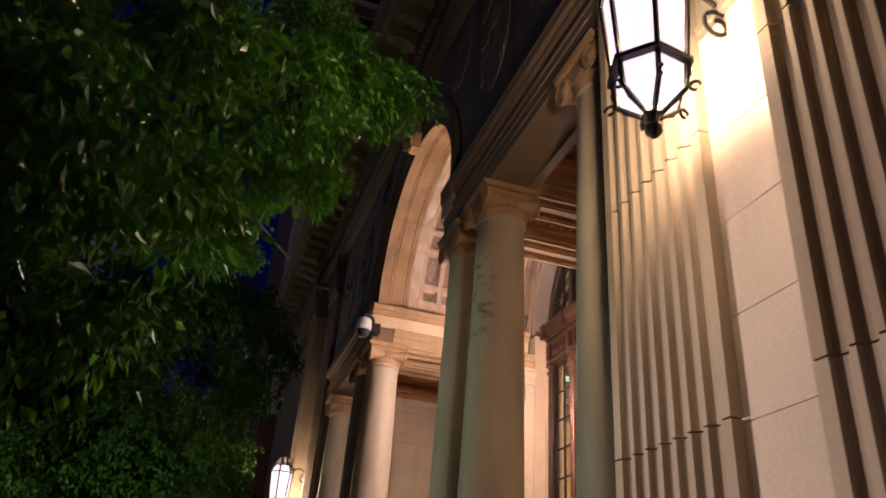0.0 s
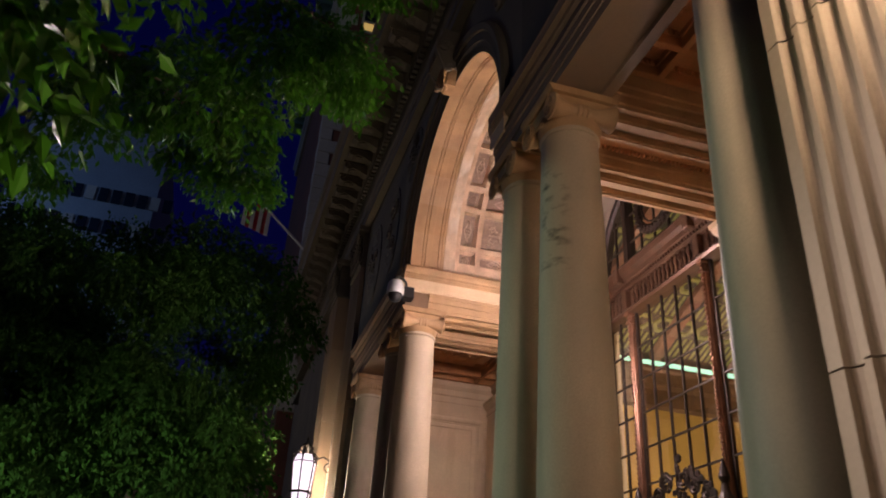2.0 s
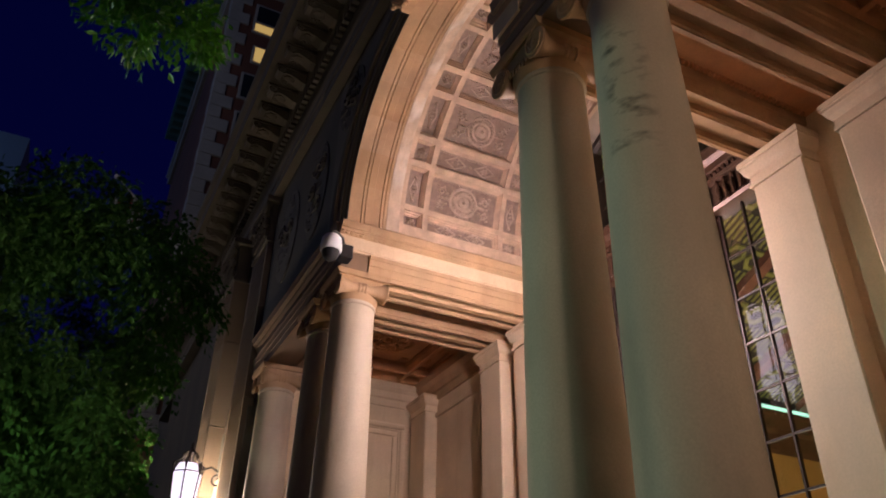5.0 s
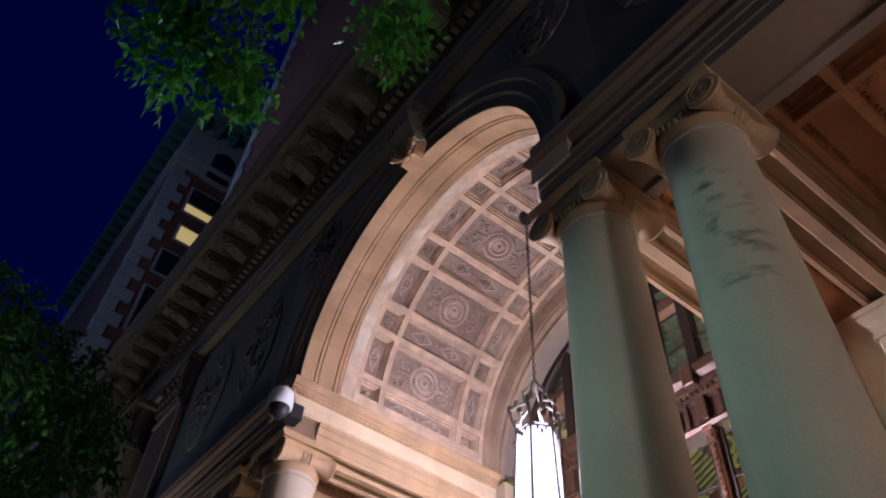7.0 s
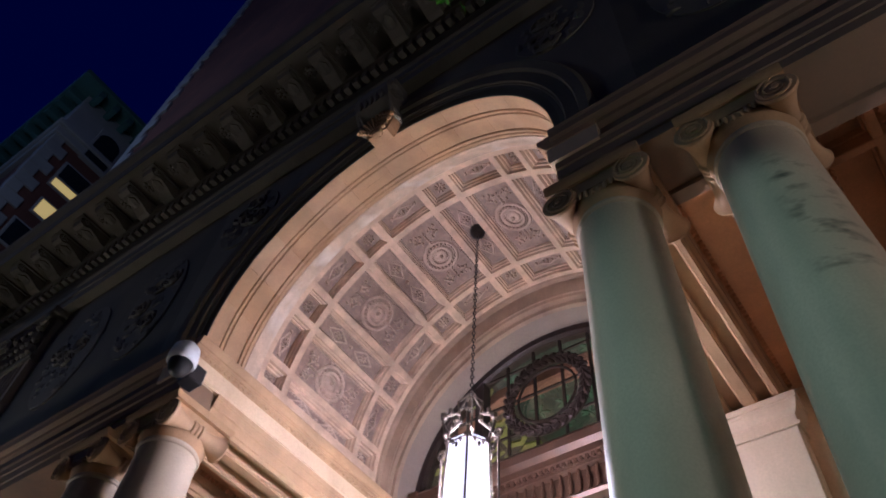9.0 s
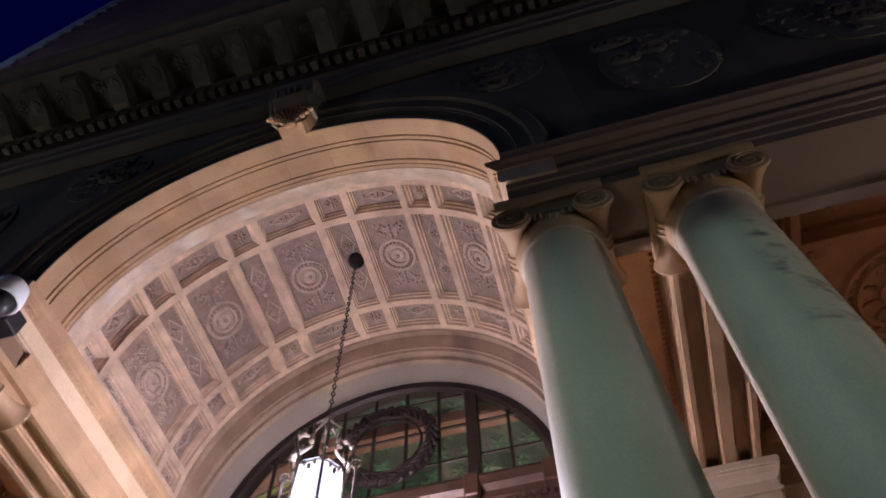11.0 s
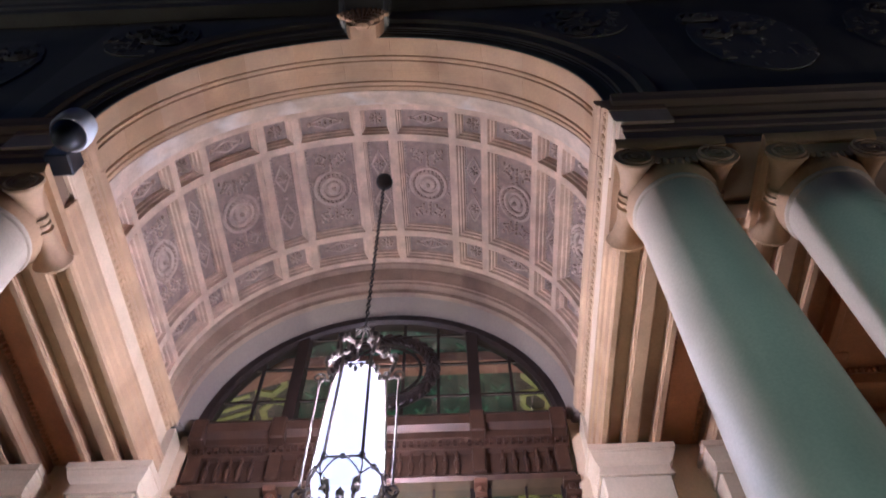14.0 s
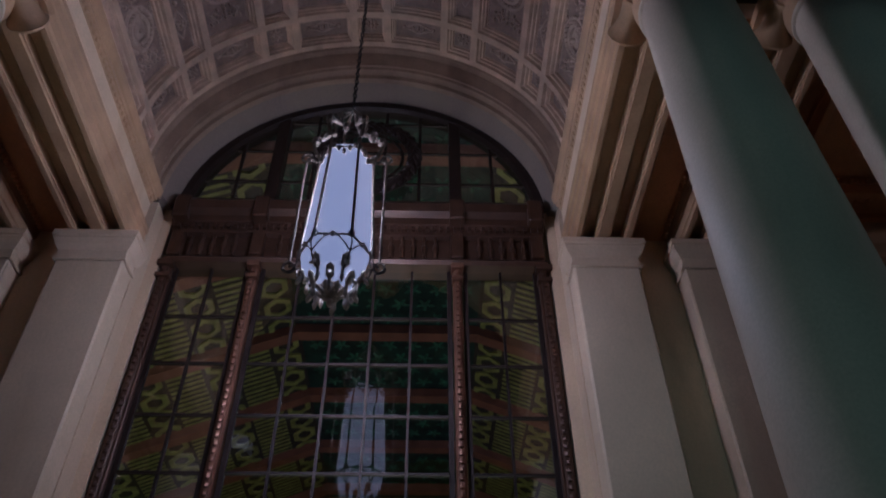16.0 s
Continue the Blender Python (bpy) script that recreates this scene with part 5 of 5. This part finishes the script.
def wall_lantern(y, s):
    e = thing("wall_lantern", "glowing hexagonal wall lantern in dark iron on a bracket", "lantern", (WALL_LANTERN_X, y, 3.50), 10, "wall lanterns of the facade")
    lantern_body(e, [(0.04, 0.08), (0.15, 0.17), (0.165, 0.33), (0.205, 0.80), (0.15, 0.92)], [(0.05, 0.10), (0.14, 0.17), (0.155, 0.33), (0.195, 0.80), (0.14, 0.92)], 0.013, IRON)
    bm = bmesh.new()
    lathe(bm, [(0.012, -0.035), (0.036, -0.01), (0.040, 0.015), (0.022, 0.035), (0.03, 0.06), (0.045, 0.08)], 10)
    part("finial", bm, IRON, e)
    bm = bmesh.new()
    rims = [[bm.verts.new(p) for p in hexagon(r, z)] for r, z in ((0.112, 0.295), (0.112, 0.318), (0.192, 0.325), (0.192, 0.300))]
    for k in range(4):
        for i in range(6):
            lo, hi = rims[k], rims[(k + 1) % 4]
            bm.faces.new((lo[i], lo[(i + 1) % 6], hi[(i + 1) % 6], hi[i]))
    part("waist_band", bm, IRON, e, "dark iron band round the waist")
    bm = bmesh.new()
    for i in range(6):
        a = math.pi * i / 3
        c, s_ = math.cos(a), math.sin(a)
        tube(bm, [(0.155 * c, 0.155 * s_, 0.33), (0.17 * c, 0.17 * s_, 0.24), (0.12 * c, 0.12 * s_, 0.13), (0.03 * c, 0.03 * s_, 0.085)], 0.010, 5)
        tube(bm, [Vector((0.185 * c, 0.185 * s_, 0.17)) + Vector((0.022 * math.cos(t) * c, 0.022 * math.cos(t) * s_, 0.022 * math.sin(t))) for t in [k * math.pi / 5 for k in range(9)]], 0.008, 5)
        tube(bm, [(0.20 * c, 0.20 * s_, 0.80), (0.22 * c, 0.22 * s_, 0.90), (0.12 * c, 0.12 * s_, 0.98), (0.05 * c, 0.05 * s_, 1.10), (0.0, 0.0, 1.12)], 0.011, 5)
        ball(bm, (0.205 * c, 0.205 * s_, 0.90), 0.025, (1, 1, 1.5), 6)
        ball(bm, (0.10 * c, 0.10 * s_, 1.04), 0.022, (1, 1, 1.5), 6)
    lathe(bm, [(0.05, 1.08), (0.035, 1.12), (0.012, 1.16), (0.022, 1.19), (0.005, 1.23)], 8)
    part("tracery", bm, IRON, e, "scrolled iron crown and basket")
    bm = bmesh.new()
    rot = Matrix.Rotation(radians(-10), 4, "Z")
    tube(bm, [rot @ Vector(p) for p in ((0.17, 0, 0.86), (0.30, 0, 0.92), (0.42, 0, 0.86), (0.55, 0, 0.86))], 0.016, 6)
    tube(bm, [rot @ Vector(p) for p in spiral((0.40, 0, 0.74), 0.10, 0.03, 1.3, "xz", 18)], 0.012, 5)
    part("bracket", bm, IRON, e, "dark iron wall bracket")
    return e


for s, _ in SIDES:
    wall_lantern(YC + s * WALL_LANTERN_D, s)

# ---- security camera at the impost ----
cam_thing = thing("security_camera", "white dome security camera on a black wall box", "camera", (1.80, 9.72, 5.33))
bm = bmesh.new()
lathe(bm, [(0.03, 0.27), (0.07, 0.265), (0.098, 0.23), (0.108, 0.16), (0.108, 0.10), (0.096, 0.085), (0.09, 0.09)], 24)
part("housing", bm, WHITE, cam_thing, "white weatherproof housing", 40)
bm = bmesh.new()
lathe(bm, [(0.088, 0.09), (0.086, 0.06), (0.07, 0.02), (0.045, -0.005), (0.015, -0.015)], 20)
part("dome", bm, BLACK, cam_thing, "dark tinted dome", 60)
bm = bmesh.new()
tube(bm, [(0, 0, 0.26), (0, 0.02, 0.33), (0.06, 0.06, 0.36), (0.14, 0.1, 0.33), (0.17, 0.1, 0.2)], 0.018, 6)
part("arm", bm, BLACK, cam_thing)
bm = bmesh.new()
box(bm, 0.12, 0.25, 0.05, 0.19, 0.10, 0.25, 0.008)
part("mount_box", bm, BLACK, cam_thing, "black square junction box")

# ---- trees ----


def leaf_mesh(name, spots, per, size, seed, parent, mat):
    """Folded leaves scattered in clumps; a spot is (x, y, z, radius)."""
    rng = np.random.default_rng(seed)
    weights = np.array([s_[3] ** 2 for s_ in spots])
    verts, faces = [], []
    k = 0
    for (cx, cy, cz, r), w in zip(spots, weights):
        n = int(per * w)
        # twigs of leaves inside a clump
        tw = max(4, n // 14)
        d = rng.normal(size=(tw, 3))
        d /= np.linalg.norm(d, axis=1)[:, None]
        base = d * (r * rng.uniform(0.45, 1.0, tw) ** 0.6)[:, None] * np.array([1, 1, 0.75])
        for b in base:
            axis = b / (np.linalg.norm(b) + 1e-6) + rng.normal(scale=0.5, size=3) + np.array([0, 0, -0.8])
            axis /= np.linalg.norm(axis)
            for j in range(14):
                p = np.array([cx, cy, cz]) + b + axis * (j - 9) * size * 0.3 + rng.normal(scale=size * 0.4, size=3)
                a = axis + rng.normal(scale=0.6, size=3) + np.array([0, 0, -0.6])
                a /= np.linalg.norm(a)
                o = np.cross(a, rng.normal(size=3))
                o /= np.linalg.norm(o) + 1e-6
                up = np.cross(a, o)
                L, W = size * rng.uniform(0.7, 1.25), size * rng.uniform(0.2, 0.3)
                verts += [p, p + a * L * 0.45 + o * W + up * W * 0.35, p + a * L, p + a * L * 0.45 - o * W + up * W * 0.35]
                faces += [(k, k + 1, k + 2), (k, k + 2, k + 3)]
                k += 4
    me = bpy.data.meshes.new(name)
    me.from_pydata([tuple(map(float, v)) for v in verts], [], faces)
    me.materials.append(mat)
    ob = new(name, me)
    ob.parent = parent
    return ob


def tree(label, trunk, boughs, spots, per, size, seed, mat=None):
    e = thing("street_tree", label, "tree", (trunk[0][0], trunk[0][1], 0), 0, "street trees")
    o = Vector((trunk[0][0], trunk[0][1], 0))
    bm = bmesh.new()
    tube(bm, [Vector(p) - o for p in trunk], 0.14, 10, 0.09)
    part("trunk", bm, BARK, e, "", 50)
    for b in boughs:
        bm = bmesh.new()
        tube(bm, [Vector(p) - o for p in b], 0.07, 7, 0.02)
        part("limb", bm, BARK, e, "", 50)
    leaf_mesh("crown", [(x - o.x, y - o.y, z, r) for x, y, z, r in spots], per, size, seed, e, mat or LEAF)["label"] = "dense glossy green leaves"
    return e


NEAR = [(-0.45, 1.75, 2.55, 0.30), (-0.75, 1.9, 2.95, 0.36), (-0.25, 2.35, 2.75, 0.24), (-0.9, 2.4, 2.5, 0.30), (-0.3, 2.2, 3.3, 0.28), (-0.42, 2.5, 2.36, 0.20), (-0.85, 2.7, 2.2, 0.24),
        (0.0, 3.4, 4.1, 0.42), (0.45, 3.9, 4.6, 0.38), (0.75, 4.05, 4.8, 0.27), (0.15, 3.9, 4.9, 0.42), (-0.5, 3.6, 4.0, 0.46), (-0.95, 3.2, 3.4, 0.40),
        (0.35, 5.2, 4.75, 0.32), (0.0, 5.0, 4.6, 0.38), (-0.4, 5.2, 4.35, 0.38), (-0.95, 5.4, 4.3, 0.42), (-0.2, 6.2, 4.83, 0.34), (-0.25, 6.72, 4.66, 0.25), (0.0, 6.72, 4.76, 0.20), (-0.5, 6.4, 4.8, 0.33),
        (0.62, 6.45, 5.58, 0.22), (0.3, 6.0, 5.5, 0.38), (-1.4, 4.5, 4.2, 0.5), (-1.5, 3.2, 4.4, 0.6), (-1.75, 7.0, 4.65, 0.33), (0.4, 4.9, 5.5, 0.42), (-0.5, 4.6, 5.2, 0.5)]
tree("leafy green street tree with low overhanging boughs", [(-2.4, 3.6, 0), (-2.35, 3.6, 1.5), (-2.1, 3.7, 2.8), (-1.8, 3.8, 3.6)],
     [[(-2.0, 3.7, 3.0), (-1.4, 2.9, 3.2), (-0.7, 2.1, 3.0)], [(-1.8, 3.8, 3.6), (-0.8, 3.7, 4.1), (0.3, 3.9, 4.6)], [(-1.8, 3.8, 3.6), (-1.0, 5.0, 4.4), (-0.3, 6.3, 4.9)], [(-1.8, 3.8, 3.6), (-0.8, 4.6, 4.9), (0.3, 5.6, 5.5)]],
     NEAR, 11500, 0.064, 2)

rng = random.Random(8)
FARS = []
for i in range(110):
    a, f = rng.uniform(0, 2 * math.pi), math.sqrt(rng.random())
    z = rng.uniform(3.3, 6.75)
    w = 2.9 * math.sin(math.pi * min(1, (z - 2.6) / 5.3)) ** 0.6
    FARS.append((-1.65 + w * f * math.cos(a), 13.6 + w * f * math.sin(a), z, rng.uniform(0.5, 0.8)))
for i in range(46):
    FARS.append((rng.uniform(-2.7, 0.25), rng.uniform(11.4, 12.8), rng.uniform(2.95, 3.95), rng.uniform(0.2, 0.38)))
tree("dense dark green street tree with forked trunks", [(-1.3, 13.4, 0), (-1.25, 13.4, 1.5), (-1.1, 13.5, 2.6), (-0.9, 13.5, 3.6)],
     [[(-1.25, 13.4, 1.4), (-0.8, 13.3, 2.7), (-0.3, 13.2, 3.6), (-0.2, 13.2, 4.3)], [(-1.3, 13.4, 1.2), (-2.0, 13.5, 2.6), (-2.3, 13.6, 4.2)], [(-1.1, 13.5, 2.6), (-1.2, 13.8, 4.0), (-1.4, 14.0, 5.5)]],
     FARS, 2300, 0.095, 5, LEAF_SHADED)
FARS2 = []
for i in range(36):
    a, f = rng.uniform(0, 2 * math.pi), math.sqrt(rng.random())
    z = rng.uniform(3.0, 7.2)
    w = 2.8 * math.sin(math.pi * min(1, (z - 2.4) / 6.6)) ** 0.6
    FARS2.append((-4.2 + w * f * math.cos(a), 16.5 + w * f * math.sin(a), z, rng.uniform(0.6, 0.9)))
tree("dense dark green street tree farther along the street", [(-3.6, 16.2, 0), (-3.55, 16.2, 1.5), (-3.7, 16.3, 3.2)],
     [[(-3.6, 16.2, 1.6), (-3.0, 16.0, 3.0), (-2.8, 16.0, 4.4)], [(-3.7, 16.3, 2.4), (-4.6, 16.6, 4.4)]], FARS2, 1500, 0.11, 6, LEAF_SHADED)

# ---- tall buildings beyond ----


def tower(label, x0, x1, y0, y1, h, quoin_corner, eave, windows, foot=0.0):
    e = thing("tall_building", label, "building", (x0, y0, foot))
    W, D = x1 - x0, y1 - y0
    bm = bmesh.new()
    box(bm, 0, W, 0, D, 0, h)
    body = part("wall", bm, BRICK, e, "dark red brick wall")
    z, k = 12.0, 0
    bm = bmesh.new()
    box(bm, -0.12, 1.1, -0.12, 1.1, -0.42, 0.42, 0.03)
    box_long = finish("quoin", bm, QUOIN, body)
    bm = bmesh.new()
    box(bm, -0.12, 0.6, -0.12, 0.6, -0.40, 0.40, 0.03)
    box_short = finish("quoin", bm, QUOIN, body)
    box_long.matrix_basis, box_short.matrix_basis = pose(0, 0, z), pose(0, 0, z + 0.84)
    z += 1.68
    while z < h - 1.2:
        for m in (box_long, box_short):
            shared("quoin", m.data, body, pose(0, 0, z))
            if quoin_corner == "both":
                shared("quoin", m.data, body, pose(0, D, z, 0, 0, -90))
            z += 0.84
    if eave:
        bm = bmesh.new()
        box(bm, -0.3, W, -0.3, D, h - 4.6, h - 4.0, 0.05)
        box(bm, -0.5, W, -0.5, D, h - 4.0, h - 3.6, 0.05)
        box(bm, -0.25, W, -0.25, D, h - 3.6, h, 0.05)
        part("upper_storey", bm, QUOIN, e, "pale stone top storey with cornice")
        bm = bmesh.new()
        box(bm, -1.4, W, -1.4, D, h, h + 0.5, 0.05)
        n = int(D / 1.1)
        for i in range(n):
            box(bm, -1.25, 0, i * 1.1, i * 1.1 + 0.4, h - 0.7, h, 0.04)
        for i in range(int(W / 1.1)):
            box(bm, i * 1.1, i * 1.1 + 0.4, -1.25, 0, h - 0.7, h, 0.04)
        part("roof", bm, COPPER, e, "green copper eaves on brackets")
    for x, z, w, hh, lit, arched in windows:
        bm = bmesh.new()
        box(bm, x - w / 2 - 0.15, x + w / 2 + 0.15, -0.34 if arched else -0.10, 0.05, z - 0.15, z + hh + 0.15, 0.03)
        win = part("window", bm, QUOIN, e, "pale stone framed window")
        bm = bmesh.new()
        yy = -0.36 if arched else -0.12
        pts = [(x - w / 2, z), (x + w / 2, z)]
        if arched:
            pts += [(x + w / 2 * math.cos(a * math.pi / 10), z + hh - w / 2 + w / 2 * math.sin(a * math.pi / 10)) for a in range(11)]
        else:
            pts += [(x + w / 2, z + hh), (x - w / 2, z + hh)]
        prism(bm, pts, "y", yy, yy + 0.02)
        part("pane", bm, LIT_WINDOW if lit else DARK_GLASS, win, "warm lit window pane" if lit else "")
    return e


tower("tall brick building with pale quoins and copper eaves", 2.5, 22, 38.0, 62, 44.5, "near", True,
      [(2.5, 39.9, 1.5, 2.9, False, True), (2.5, 34.1, 1.5, 1.1, True, False), (2.45, 36.5, 1.9, 0.6, True, False), (2.45, 37.3, 1.9, 1.3, False, False), (2.25, 31.2, 1.7, 1.7, False, False), (6.5, 39.9, 1.5, 2.9, False, True), (6.3, 34.6, 1.7, 3.0, False, False), (2.3, 27.0, 1.7, 3.0, False, False), (2.3, 22.0, 1.7, 3.0, False, False)])
tower("tall brick tower with a pale corner above the cornice", 4.42, 20, 10.5, 29.0, 85, "both", False, [], 9.75)
bm = bmesh.new()
box(bm, 0, 15.5, 0, 20, 0, 55.5)
office = thing("office_tower", "blue-grey concrete office tower beyond the trees", "building", (-27.5, 84, 0))
part("wall", bm, CONCRETE, office)
for r in range(3):
    for i in range(12):
        bm = bmesh.new()
        box(bm, 1.0 + i * 1.4, 2.0 + i * 1.4, -0.3, -0.05, 44.9 - r * 4 + 0.3, 46.9 - r * 4)
        part("window", bm, DARK_GLASS if (i + r) % 5 else QUOIN, office)

# flag on the facade farther on
flag = thing("flag_pole", "striped flag on a slanting pole from the facade", "flag", (3.2, 30.0, 15.1))
bm = bmesh.new()
tube(bm, [(0.05, 0, 0), (-4.0, 0, 3.6)], 0.07, 8, 0.045)
ball(bm, (-4.02, 0, 3.62), 0.10)
part("pole", bm, WHITE, flag, "white pole")
for i in range(7):
    bm = bmesh.new()
    prism(bm, [(-3.9 + i * 0.16, 3.45 - i * 0.144), (-3.74 + i * 0.16, 3.31 - i * 0.144), (-3.74 + i * 0.16, 1.7 - i * 0.05), (-3.9 + i * 0.16, 1.75 - i * 0.05)], "y", -0.02 + 0.03 * (i % 2), 0.02 + 0.03 * (i % 2))
    part("stripe", bm, FLAG_RED if i % 2 else FLAG_WHITE, flag)
bm = bmesh.new()
prism(bm, [(-3.92, 3.5), (-3.4, 3.03), (-3.4, 2.4), (-3.92, 2.7)], "y", -0.05, -0.03)
part("canton", bm, FLAG_BLUE, flag)

# far end of the street front, beyond the loggia's block
bm = bmesh.new()
box(bm, 3.2, 14, YC + 14.5, 37, 0, 18)
setting("wall_far", bm, FACADE, "dark stone building front farther along the street")
bm = bmesh.new()
box(bm, 2.45, 20.5, YC - 14.5, 29.5, 9.55, 9.75)
setting("roof_main", bm, FACADE, "flat roof behind the cornice", "roof")
bm = bmesh.new()
box(bm, -16, -15, -30, 70, -0.2, 14)
setting("backdrop", bm, BRICK, "dark building front across the street", "backdrop")
